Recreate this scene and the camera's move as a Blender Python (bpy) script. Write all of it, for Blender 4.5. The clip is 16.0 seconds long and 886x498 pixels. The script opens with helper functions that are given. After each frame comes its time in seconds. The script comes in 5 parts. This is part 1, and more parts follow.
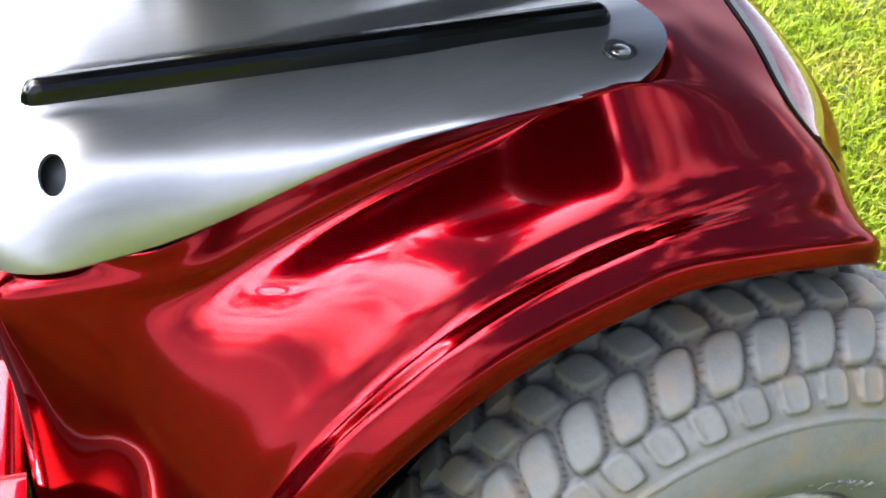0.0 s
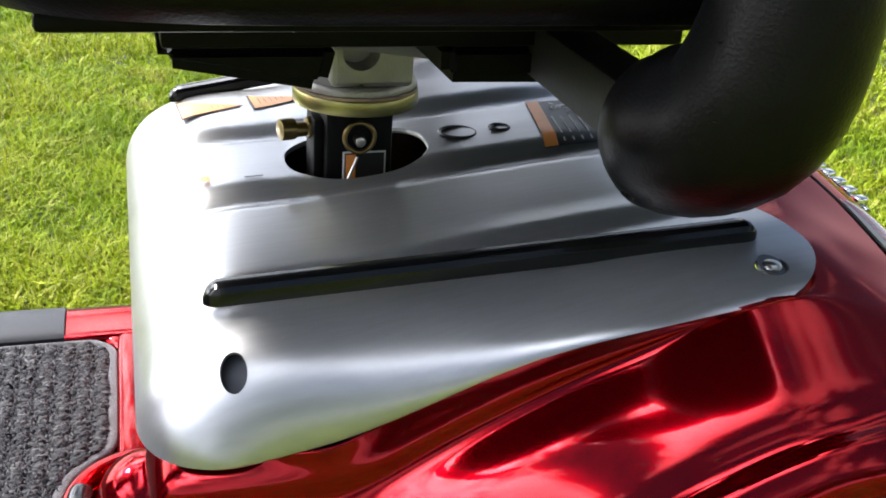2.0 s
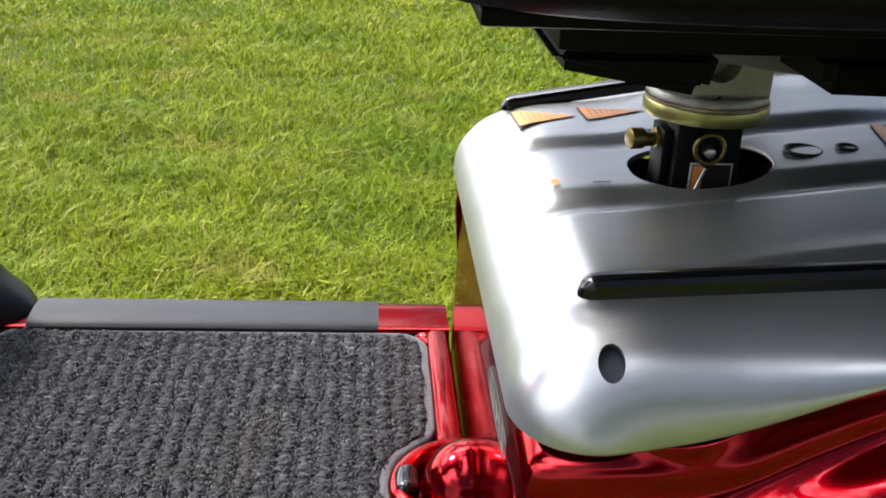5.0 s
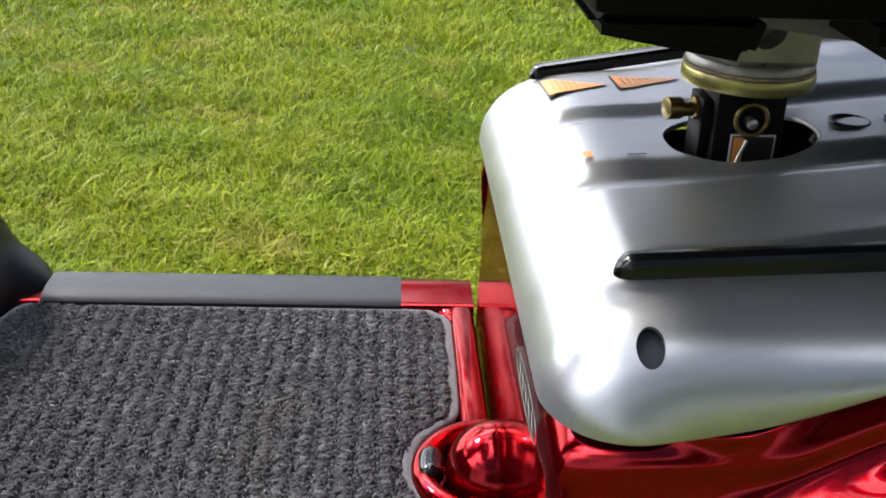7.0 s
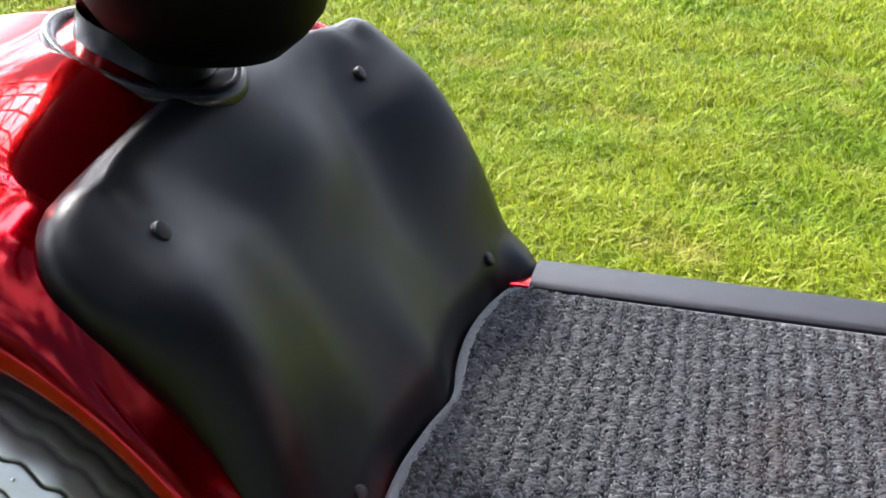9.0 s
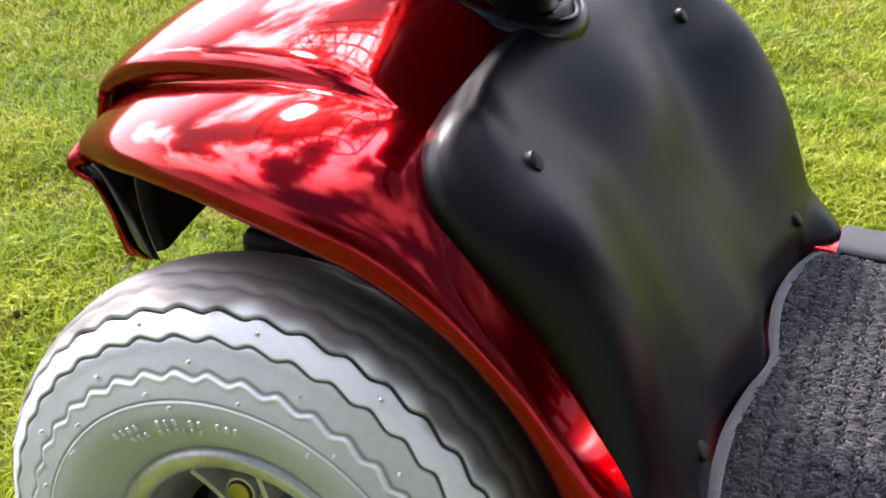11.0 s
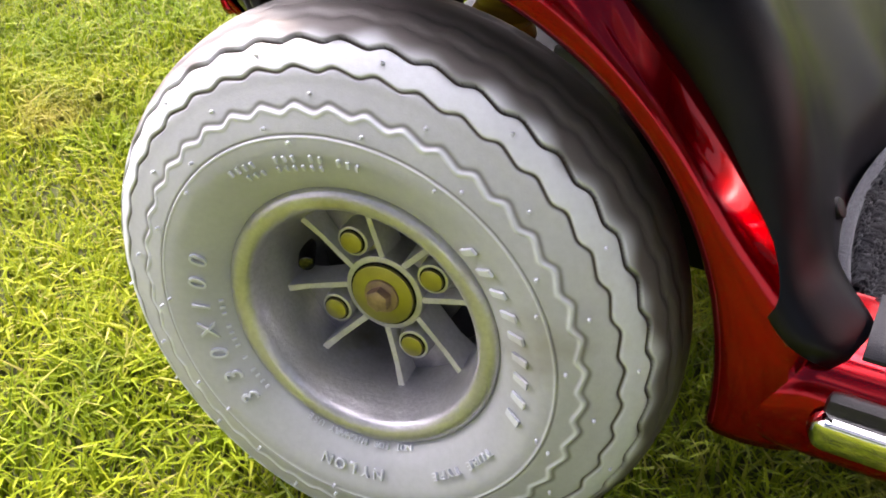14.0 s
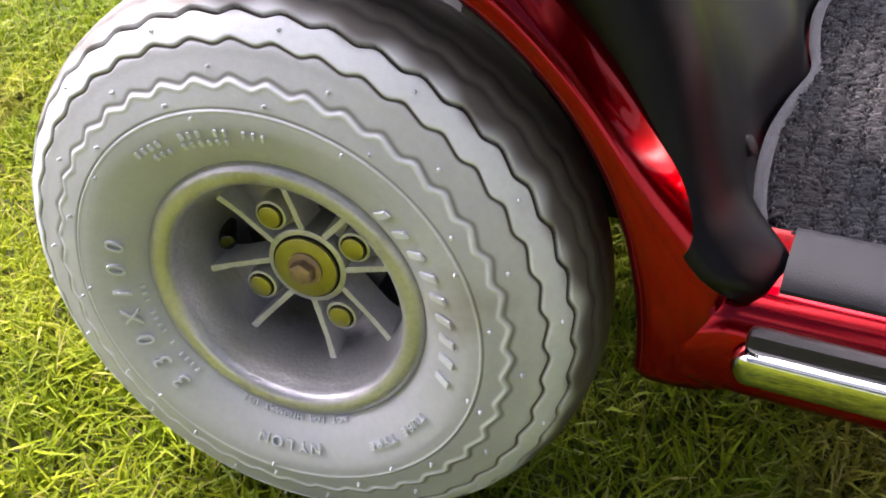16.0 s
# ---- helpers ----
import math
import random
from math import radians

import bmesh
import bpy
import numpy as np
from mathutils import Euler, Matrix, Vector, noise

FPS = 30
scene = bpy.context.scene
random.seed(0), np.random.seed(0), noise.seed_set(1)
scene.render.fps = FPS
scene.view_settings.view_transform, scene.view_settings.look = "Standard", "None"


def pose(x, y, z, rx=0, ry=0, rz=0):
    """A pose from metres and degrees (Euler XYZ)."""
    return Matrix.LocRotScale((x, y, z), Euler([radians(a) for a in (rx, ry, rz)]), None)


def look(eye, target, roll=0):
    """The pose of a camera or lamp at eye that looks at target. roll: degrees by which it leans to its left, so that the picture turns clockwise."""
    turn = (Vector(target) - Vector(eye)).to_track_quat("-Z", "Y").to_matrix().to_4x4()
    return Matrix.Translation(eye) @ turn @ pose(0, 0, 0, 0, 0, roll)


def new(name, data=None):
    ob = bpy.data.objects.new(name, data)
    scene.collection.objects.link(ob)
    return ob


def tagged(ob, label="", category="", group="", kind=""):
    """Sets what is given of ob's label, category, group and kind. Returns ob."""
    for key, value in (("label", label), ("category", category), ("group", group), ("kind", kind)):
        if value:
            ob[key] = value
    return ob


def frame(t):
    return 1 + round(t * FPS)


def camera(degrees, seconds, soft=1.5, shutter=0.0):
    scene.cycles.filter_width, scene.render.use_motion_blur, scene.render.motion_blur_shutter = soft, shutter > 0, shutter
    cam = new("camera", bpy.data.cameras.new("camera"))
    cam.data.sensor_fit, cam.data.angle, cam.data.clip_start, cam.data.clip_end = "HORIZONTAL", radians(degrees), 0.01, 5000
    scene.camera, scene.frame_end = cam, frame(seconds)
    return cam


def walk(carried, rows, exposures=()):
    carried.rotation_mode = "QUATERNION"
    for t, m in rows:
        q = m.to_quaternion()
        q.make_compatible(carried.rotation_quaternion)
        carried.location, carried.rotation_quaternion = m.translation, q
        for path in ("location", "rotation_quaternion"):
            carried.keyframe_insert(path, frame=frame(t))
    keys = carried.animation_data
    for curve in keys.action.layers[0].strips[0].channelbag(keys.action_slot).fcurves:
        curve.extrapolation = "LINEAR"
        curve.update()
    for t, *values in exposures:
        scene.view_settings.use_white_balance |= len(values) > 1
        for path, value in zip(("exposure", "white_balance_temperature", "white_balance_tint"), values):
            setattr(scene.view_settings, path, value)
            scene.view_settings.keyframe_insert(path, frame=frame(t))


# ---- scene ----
cam = camera(45.43, 16.0, 1.8)
PATH = [
    (0, (0.6107, -0.5591, 0.5887), (0.8980, 0.2138, 0.0229), 3.99),
    (0.5, (0.6061, -0.5627, 0.5909), (0.9337, 0.2432, 0.0977), 4.18),
    (1, (0.6040, -0.5609, 0.6029), (0.9224, 0.2740, 0.1540), 4.18),
    (1.5, (0.5783, -0.5550, 0.6012), (0.8882, 0.3002, 0.1856), 4.04),
    (2, (0.5567, -0.5564, 0.5978), (0.8302, 0.3147, 0.1900), 3.74),
    (2.5, (0.5418, -0.5610, 0.5948), (0.7678, 0.3264, 0.1930), 3.53),
    (3, (0.5266, -0.5651, 0.5911), (0.7062, 0.3357, 0.1958), 3.40),
    (3.5, (0.5120, -0.5662, 0.5898), (0.6540, 0.3424, 0.1969), 3.29),
    (4, (0.5003, -0.5656, 0.5878), (0.6120, 0.3481, 0.1971), 3.18),
    (4.5, (0.4888, -0.5631, 0.5853), (0.5809, 0.3534, 0.1960), 3.36),
    (4.7, (0.4877, -0.5635, 0.5865), (0.5687, 0.3537, 0.1965), 2.88),
    (7, (0.4859, -0.5380, 0.5781), (0.5404, 0.3692, 0.1610), 2.40),
    (7.5, (0.4746, -0.5356, 0.5746), (0.5091, 0.3688, 0.1492), 1.98),
    (8, (0.4321, -0.5514, 0.5769), (0.3895, 0.3491, 0.1442), 1.90),
    (8.5, (0.3890, -0.5674, 0.5847), (0.2457, 0.3241, 0.1549), 1.49),
    (9, (0.3565, -0.5622, 0.5811), (0.1233, 0.3135, 0.1583), 0.70),
    (9.5, (0.3239, -0.5576, 0.5802), (0.0298, 0.2991, 0.1565), 0.37),
    (9.7, (0.3160, -0.5601, 0.5817), (-0.0001, 0.2884, 0.1573), 0.25),
    (11.8, (0.2425, -0.5944, 0.5367), (-0.1452, 0.1845, 0.0438), 0.31),
    (12, (0.2392, -0.5980, 0.5303), (-0.1486, 0.1734, 0.0257), 0.43),
    (12.5, (0.2341, -0.6016, 0.5225), (-0.1523, 0.1449, -0.0191), 0.44),
    (13, (0.2341, -0.6031, 0.5157), (-0.1521, 0.1212, -0.0556), 0.30),
    (13.5, (0.2357, -0.6021, 0.5113), (-0.1517, 0.1108, -0.0732), 0.06),
    (14, (0.2355, -0.6001, 0.5113), (-0.1486, 0.1124, -0.0760), 0.04),
    (14.5, (0.2383, -0.5967, 0.5110), (-0.1428, 0.1148, -0.0794), -0.26),
    (15, (0.2445, -0.5952, 0.5088), (-0.1337, 0.1181, -0.0813), -0.67),
    (15.5, (0.2504, -0.5946, 0.5047), (-0.1218, 0.1209, -0.0865), -1.66),
    (16, (0.2540, -0.5937, 0.5012), (-0.0917, 0.1271, -0.0997), -2.63),
]
walk(cam, [(t, look(e, g, r)) for t, e, g, r in PATH], [(0, 1.45, 6350, 15), (0.6, 1.12, 6300, 15), (1.2, 1.02, 6400, 13), (2.5, 0.86, 6600, 11), (4.6, 0.53, 6600, 11), (7.6, 0.42, 6550, 11), (8.6, 0.80, 6500, 12), (9.5, 1.32, 6250, 13), (12.0, 0.90, 7000, 25), (12.8, 1.07, 7050, 27), (14.0, 1.24, 7050, 27), (16, 1.14, 7000, 27)])

from mathutils.bvhtree import BVHTree

# ---- world and sun ----
SUN_DIR = Vector((-0.56, 0.42, 0.70)).normalized()      # towards the sun
world = bpy.data.worlds.new("world")
scene.world = world
world.use_nodes = True
wn, wl = world.node_tree.nodes, world.node_tree.links
sky = wn.new("ShaderNodeTexSky")
sky.sky_type = 'NISHITA'
sky.sun_disc = False
sky.sun_elevation = math.asin(SUN_DIR.z)
sky.sun_rotation = math.atan2(SUN_DIR.x, SUN_DIR.y)
coord = wn.new("ShaderNodeTexCoord")
stretch = wn.new("ShaderNodeMapping")
stretch.inputs["Scale"].default_value = (1.0, 1.0, 2.6)
clouds = wn.new("ShaderNodeTexNoise")
clouds.inputs["Scale"].default_value = 2.3
clouds.inputs["Detail"].default_value = 9
clouds.inputs["Roughness"].default_value = 0.6
cover = wn.new("ShaderNodeValToRGB")
cover.color_ramp.elements[0].position, cover.color_ramp.elements[1].position = 0.49, 0.60
blend = wn.new("ShaderNodeMixRGB")
# clouds glow towards the veiled sun
near_sun = wn.new("ShaderNodeVectorMath")
near_sun.operation = 'DOT_PRODUCT'
near_sun.inputs[1].default_value = SUN_DIR
wl.new(coord.outputs["Generated"], near_sun.inputs[0])
glow = wn.new("ShaderNodeMapRange")
glow.interpolation_type = 'SMOOTHSTEP'
glow.inputs["From Min"].default_value, glow.inputs["From Max"].default_value = 0.50, 1.0
glow.inputs["To Min"].default_value, glow.inputs["To Max"].default_value = 11.0, 165.0
wl.new(near_sun.outputs["Value"], glow.inputs["Value"])
tint = wn.new("ShaderNodeVectorMath")
tint.operation = 'SCALE'
tint.inputs[0].default_value = (0.95, 0.985, 1.06)
wl.new(glow.outputs[0], tint.inputs["Scale"])
wl.new(tint.outputs[0], blend.inputs[2])
wl.new(coord.outputs["Generated"], stretch.inputs["Vector"])
wl.new(stretch.outputs["Vector"], clouds.inputs["Vector"])
wl.new(clouds.outputs[0], cover.inputs[0])
height = wn.new("ShaderNodeSeparateXYZ")
wl.new(coord.outputs["Generated"], height.inputs[0])
haze = wn.new("ShaderNodeMapRange")
haze.inputs["From Min"].default_value, haze.inputs["From Max"].default_value = 0.02, 0.38
haze.inputs["To Min"].default_value, haze.inputs["To Max"].default_value = 0.75, 0.0
wl.new(height.outputs["Z"], haze.inputs["Value"])
most = wn.new("ShaderNodeMath")
most.operation = 'MAXIMUM'
wl.new(cover.outputs[0], most.inputs[0])
wl.new(haze.outputs[0], most.inputs[1])
wl.new(most.outputs[0], blend.inputs[0])
wl.new(sky.outputs[0], blend.inputs[1])
back = wn["Background"]
back.inputs["Strength"].default_value = 0.078
wl.new(blend.outputs[0], back.inputs["Color"])

sun_data = bpy.data.lights.new("sun", 'SUN')
sun_data.energy, sun_data.angle, sun_data.color = 5.0, radians(8), (1.0, 0.95, 0.86)
sun = new("sun", sun_data)
sun.matrix_world = look(SUN_DIR * 20, (0, 0, 0))


# ---- materials ----
def material(name, colour, rough=0.5, metal=0.0, coat=0.0, coat_rough=0.03, var=0.0, var_scale=20.0, grain=0.0, grain_scale=400.0,
             bump=0.0, bump_scale=300.0, dirt=None, dirt_scale=9.0, dirt_at=0.55, rough_var=0.0, spec=0.5, stretch=(1, 1, 1), sheen=0.0, coat_ior=1.5):
    """A principled surface with two scales of colour variation, stains, uneven gloss and fine relief."""
    m = bpy.data.materials.new(name)
    m.use_nodes = True
    n, l = m.node_tree.nodes, m.node_tree.links
    b = n["Principled BSDF"]
    b.inputs["Metallic"].default_value = metal
    b.inputs["Roughness"].default_value = rough
    b.inputs["Coat Weight"].default_value = coat
    b.inputs["Coat Roughness"].default_value = coat_rough
    b.inputs["Coat IOR"].default_value = coat_ior
    b.inputs["Specular IOR Level"].default_value = spec
    if sheen:
        b.inputs["Sheen Weight"].default_value = sheen
    tc = n.new("ShaderNodeTexCoord")
    mp = n.new("ShaderNodeMapping")
    mp.inputs["Scale"].default_value = stretch
    l.new(tc.outputs["Object"], mp.inputs["Vector"])

    def tex(scale, detail=4.0):
        t = n.new("ShaderNodeTexNoise")
        t.inputs["Scale"].default_value, t.inputs["Detail"].default_value = scale, detail
        l.new(mp.outputs["Vector"], t.inputs["Vector"])
        return t
    col = n.new("ShaderNodeRGB")
    col.outputs[0].default_value = (*colour, 1)
    out = col.outputs[0]
    for amount, scale in ((var, var_scale), (grain, grain_scale)):
        if amount:
            t = tex(scale)
            r = n.new("ShaderNodeMapRange")
            r.inputs["From Min"].default_value, r.inputs["From Max"].default_value = 0.3, 0.7
            r.inputs["To Min"].default_value, r.inputs["To Max"].default_value = 1 - amount, 1 + amount
            l.new(t.outputs[0], r.inputs["Value"])
            mul = n.new("ShaderNodeVectorMath")
            mul.operation = 'SCALE'
            l.new(out, mul.inputs[0])
            l.new(r.outputs[0], mul.inputs["Scale"])
            out = mul.outputs[0]
    if dirt:
        t = tex(dirt_scale, 7.0)
        r = n.new("ShaderNodeValToRGB")
        r.color_ramp.elements[0].position, r.color_ramp.elements[1].position = dirt_at, dirt_at + 0.16
        mix = n.new("ShaderNodeMixRGB")
        mix.inputs[2].default_value = (*dirt, 1)
        l.new(t.outputs[0], r.inputs[0])
        l.new(r.outputs[0], mix.inputs[0])
        l.new(out, mix.inputs[1])
        out = mix.outputs[0]
    l.new(out, b.inputs["Base Color"])
    if rough_var:
        t = tex(var_scale * 1.7)
        r = n.new("ShaderNodeMapRange")
        r.inputs["From Min"].default_value, r.inputs["From Max"].default_value = 0.3, 0.7
        r.inputs["To Min"].default_value, r.inputs["To Max"].default_value = max(0.02, rough - rough_var), rough + rough_var
        l.new(t.outputs[0], r.inputs["Value"])
        l.new(r.outputs[0], b.inputs["Roughness"])
    if bump:
        t = tex(bump_scale, 3.0)
        bp = n.new("ShaderNodeBump")
        bp.inputs["Strength"].default_value, bp.inputs["Distance"].default_value = bump, 0.001
        l.new(t.outputs[0], bp.inputs["Height"])
        l.new(bp.outputs[0], b.inputs["Normal"])
    return m


def add_grime_shade(m, colour):
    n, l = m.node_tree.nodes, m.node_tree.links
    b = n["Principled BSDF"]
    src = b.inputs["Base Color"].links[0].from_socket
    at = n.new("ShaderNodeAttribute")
    at.attribute_name = "grime_shade"
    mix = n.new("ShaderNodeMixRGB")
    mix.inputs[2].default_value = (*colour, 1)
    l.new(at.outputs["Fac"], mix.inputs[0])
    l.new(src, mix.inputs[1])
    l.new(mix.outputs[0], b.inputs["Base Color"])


def island_material(name, colours, rough=0.6, patch=None, patch_scale=1.2, spec=0.3, through_light=0.0, spots=()):
    """Colour chosen piece by piece, for grass and yarn, with an optional broad patchiness."""
    m = bpy.data.materials.new(name)
    m.use_nodes = True
    n, l = m.node_tree.nodes, m.node_tree.links
    b = n["Principled BSDF"]
    b.inputs["Roughness"].default_value = rough
    b.inputs["Specular IOR Level"].default_value = spec
    geo = n.new("ShaderNodeNewGeometry")
    ramp = n.new("ShaderNodeValToRGB")
    e = ramp.color_ramp.elements
    e[0].color, e[1].color = (*colours[0], 1), (*colours[-1], 1)
    for k, c in enumerate(colours[1:-1], 1):
        e.new(k / (len(colours) - 1)).color = (*c, 1)
    l.new(geo.outputs["Random Per Island"], ramp.inputs[0])
    out = ramp.outputs[0]
    if patch:
        tc = n.new("ShaderNodeTexCoord")
        t = n.new("ShaderNodeTexNoise")
        t.inputs["Scale"].default_value, t.inputs["Detail"].default_value = patch_scale, 5
        l.new(tc.outputs["Object"], t.inputs["Vector"])
        r = n.new("ShaderNodeValToRGB")
        r.color_ramp.elements[0].position, r.color_ramp.elements[1].position = 0.46, 0.66
        mix = n.new("ShaderNodeMixRGB")
        mix.blend_type = 'MULTIPLY'
        mix.inputs[2].default_value = (*patch, 1)
        l.new(t.outputs[0], r.inputs[0])
        l.new(r.outputs[0], mix.inputs[0])
        l.new(out, mix.inputs[1])
        out = mix.outputs[0]
    for colour, scale, lo, hi in spots:
        tc = n.new("ShaderNodeTexCoord")
        t = n.new("ShaderNodeTexNoise")
        t.inputs["Scale"].default_value, t.inputs["Detail"].default_value = scale, 4
        l.new(tc.outputs["Object"], t.inputs["Vector"])
        r = n.new("ShaderNodeMapRange")
        r.inputs["From Min"].default_value, r.inputs["From Max"].default_value, r.inputs["To Max"].default_value = lo, hi, 0.75
        mix = n.new("ShaderNodeMixRGB")
        mix.inputs[2].default_value = (*colour, 1)
        l.new(t.outputs[0], r.inputs["Value"])
        l.new(r.outputs[0], mix.inputs[0])
        l.new(out, mix.inputs[1])
        out = mix.outputs[0]
    l.new(out, b.inputs["Base Color"])
    if through_light:
        tr = n.new("ShaderNodeBsdfTranslucent")
        ms = n.new("ShaderNodeMixShader")
        ms.inputs[0].default_value = through_light
        l.new(out, tr.inputs["Color"])
        l.new(b.outputs[0], ms.inputs[1])
        l.new(tr.outputs[0], ms.inputs[2])
        l.new(ms.outputs[0], n["Material Output"].inputs["Surface"])
    return m


RED = material("red_candy_paint", (0.25, 0.0007, 0.0048), 0.14, 0.92, coat=0.36, coat_ior=1.5, coat_rough=0.004, var=0.05, var_scale=6, grain=0.05, grain_scale=2500)
RED.node_tree.nodes["Principled BSDF"].inputs["Specular Tint"].default_value = (0.55, 0.03, 0.05, 1)
SILVER = material("brushed_silver_paint", (0.445, 0.455, 0.475), 0.32, 0.82, var=0.03, var_scale=12, grain=0.04, grain_scale=160, rough_var=0.04,
                  stretch=(0.25, 2.5, 1), bump=0.012, bump_scale=500)
BLACK = material("black_plastic", (0.006, 0.006, 0.007), 0.42, spec=0.3, var=0.15, var_scale=14, bump=0.25, bump_scale=900, rough_var=0.05)
GLOSS_BLACK = material("smooth_black_rubber", (0.005, 0.005, 0.0055), 0.16, spec=0.4, var=0.15, var_scale=14, rough_var=0.05)
BOOT = material("glossy_black_rubber", (0.004, 0.004, 0.005), 0.26, spec=0.25, var=0.2, var_scale=14, rough_var=0.04)
SHIELD = material("satin_black_plastic", (0.0014, 0.0017, 0.0030), 0.35, spec=0.20, var=0.12, var_scale=10, bump=0.15, bump_scale=1400, rough_var=0.03)
VINYL = material("black_grained_vinyl", (0.003, 0.003, 0.0034), 0.34, spec=0.15, var=0.2, var_scale=30, bump=0.22, bump_scale=700, rough_var=0.08)
TILLER = material("matt_black_tiller_plastic", (0.0016, 0.0016, 0.0018), 0.5, spec=0.06, var=0.2, var_scale=30, bump=0.15, bump_scale=900)
RUBBER = material("grey_rubber_strip", (0.0075, 0.0085, 0.0125), 0.42, spec=0.25, var=0.08, var_scale=25, bump=0.2, bump_scale=1200)
TYRE = material("pale_grey_tyre_rubber", (0.575, 0.610, 0.660), 0.50, var=0.06, var_scale=18, grain=0.04, grain_scale=300, dirt=(0.36, 0.35, 0.31),
                dirt_scale=14, dirt_at=0.60, bump=0.12, bump_scale=900)
TYRE_DUSTY = material("dusty_grey_tyre_rubber", (0.215, 0.215, 0.215), 0.6, var=0.10, var_scale=30, grain=0.05, grain_scale=300, dirt=(0.27, 0.22, 0.17),
                      dirt_scale=38, dirt_at=0.50, bump=0.2, bump_scale=700)
# tread grime, with the shade of grooves and lug gaps mixed into the colour
add_grime_shade(TYRE, (0.050, 0.038, 0.028))
add_grime_shade(TYRE_DUSTY, (0.060, 0.056, 0.052))
ALLOY = material("cast_aluminium", (0.47, 0.47, 0.50), 0.36, 0.72, var=0.10, var_scale=40, grain=0.08, grain_scale=400, dirt=(0.30, 0.27, 0.20),
                 dirt_scale=30, dirt_at=0.62, rough_var=0.08, bump=0.25, bump_scale=500)
# darker version of the cast alloy, for the webs between paired spokes
ALLOY_DARK = material("dark_cast_aluminium", (0.30, 0.29, 0.32), 0.38, 0.6, var=0.2, var_scale=60, grain=0.1, grain_scale=400, rough_var=0.08, bump=0.2, bump_scale=500)
SPOKE = material("dull_cast_spoke", (0.52, 0.52, 0.54), 0.50, 0.35, var=0.1, var_scale=60, grain=0.08, grain_scale=400, bump=0.2, bump_scale=600)
CHROME = material("chrome_trim", (0.75, 0.76, 0.76), 0.07, 1.0, var=0.03, var_scale=40)
DARK_STEEL = material("dark_steel", (0.085, 0.082, 0.088), 0.5, 0.4, var=0.25, var_scale=40, bump=0.3, bump_scale=300)
ZINC = material("yellow_zinc_plate", (0.34, 0.31, 0.125), 0.32, 0.95, var=0.15, var_scale=60)
BRASS = material("brass", (0.22, 0.16, 0.065), 0.32, 0.9, var=0.2, var_scale=120)
STEEL = material("bare_steel", (0.50, 0.49, 0.47), 0.28, 0.95, var=0.12, var_scale=80)
GREY_TUBE = material("grey_steel_tube", (0.022, 0.022, 0.019), 0.5, 0.3, var=0.15, var_scale=50, bump=0.2, bump_scale=500)
CAST = material("pale_cast_metal", (0.30, 0.285, 0.265), 0.38, 0.6, var=0.12, var_scale=50, bump=0.3, bump_scale=600)
# dark paint of frames and posts; also painted shade in slot and arches
DARK = material("dark_frame_paint_and_shade", (0.003, 0.003, 0.0033), 0.5, spec=0.1, var=0.2, var_scale=30)
CUP = material("dull_recess_paint", (0.10, 0.10, 0.105), 0.35, 0.7, var=0.15, var_scale=60)
RUST = material("rusty_steel", (0.30, 0.21, 0.16), 0.45, 0.7, var=0.3, var_scale=150, bump=0.4, bump_scale=500)
ORANGE = material("orange_sticker", (0.80, 0.30, 0.07), 0.35, var=0.08, var_scale=60)
INK = material("black_print", (0.012, 0.012, 0.012), 0.4, var=0.1, var_scale=60)
PALE_PLATE = material("pale_grey_plate", (0.42, 0.44, 0.40), 0.5, 0.2, var=0.15, var_scale=40)
PALE = material("pale_print", (0.62, 0.62, 0.62), 0.4, var=0.05, var_scale=60)
SPRING = material("yellow_spring_paint", (0.62, 0.36, 0.02), 0.4, var=0.15, var_scale=60)
LAMP_SEAL = material("grey_lamp_seal", (0.16, 0.15, 0.16), 0.35, var=0.1, var_scale=60)
LENS_RED = material("red_lamp_lens", (0.42, 0.10, 0.09), 0.08, coat=1.0, var=0.1, var_scale=80, grain=0.2, grain_scale=200)
BINDING = material("grey_mat_binding", (0.046, 0.050, 0.060), 0.85, var=0.35, var_scale=420, bump=0.8, bump_scale=900, sheen=0.3)
BACKING = material("mat_backing", (0.025, 0.026, 0.03), 0.9, var=0.2, var_scale=120, bump=0.5, bump_scale=600)
YARN = island_material("grey_loop_yarn", [(0.014, 0.015, 0.018), (0.040, 0.042, 0.049), (0.064, 0.066, 0.075), (0.025, 0.027, 0.031), (0.082, 0.084, 0.092), (0.050, 0.052, 0.059), (0.125, 0.126, 0.132)], 0.85, spec=0.15,
                       spots=(((0.062, 0.052, 0.044), 8.0, 0.56, 0.80),))
GRASS = island_material("lawn_grass", [(0.085, 0.130, 0.005), (0.170, 0.235, 0.008), (0.245, 0.310, 0.012), (0.115, 0.170, 0.006), (0.330, 0.375, 0.024), (0.210, 0.275, 0.009), (0.40, 0.36, 0.11)], 0.5,
                        patch=(0.62, 0.80, 0.50), patch_scale=2.6, spec=0.08, through_light=0.28,
                        spots=(((0.34, 0.27, 0.075), 4.5, 0.58, 0.76), ((0.075, 0.125, 0.008), 11.0, 0.56, 0.74)))
SOIL = material("lawn_ground", (0.040, 0.050, 0.008), 0.95, var=0.35, var_scale=5, grain=0.35, grain_scale=90, dirt=(0.055, 0.045, 0.015), dirt_scale=26, bump=1.0, bump_scale=120)


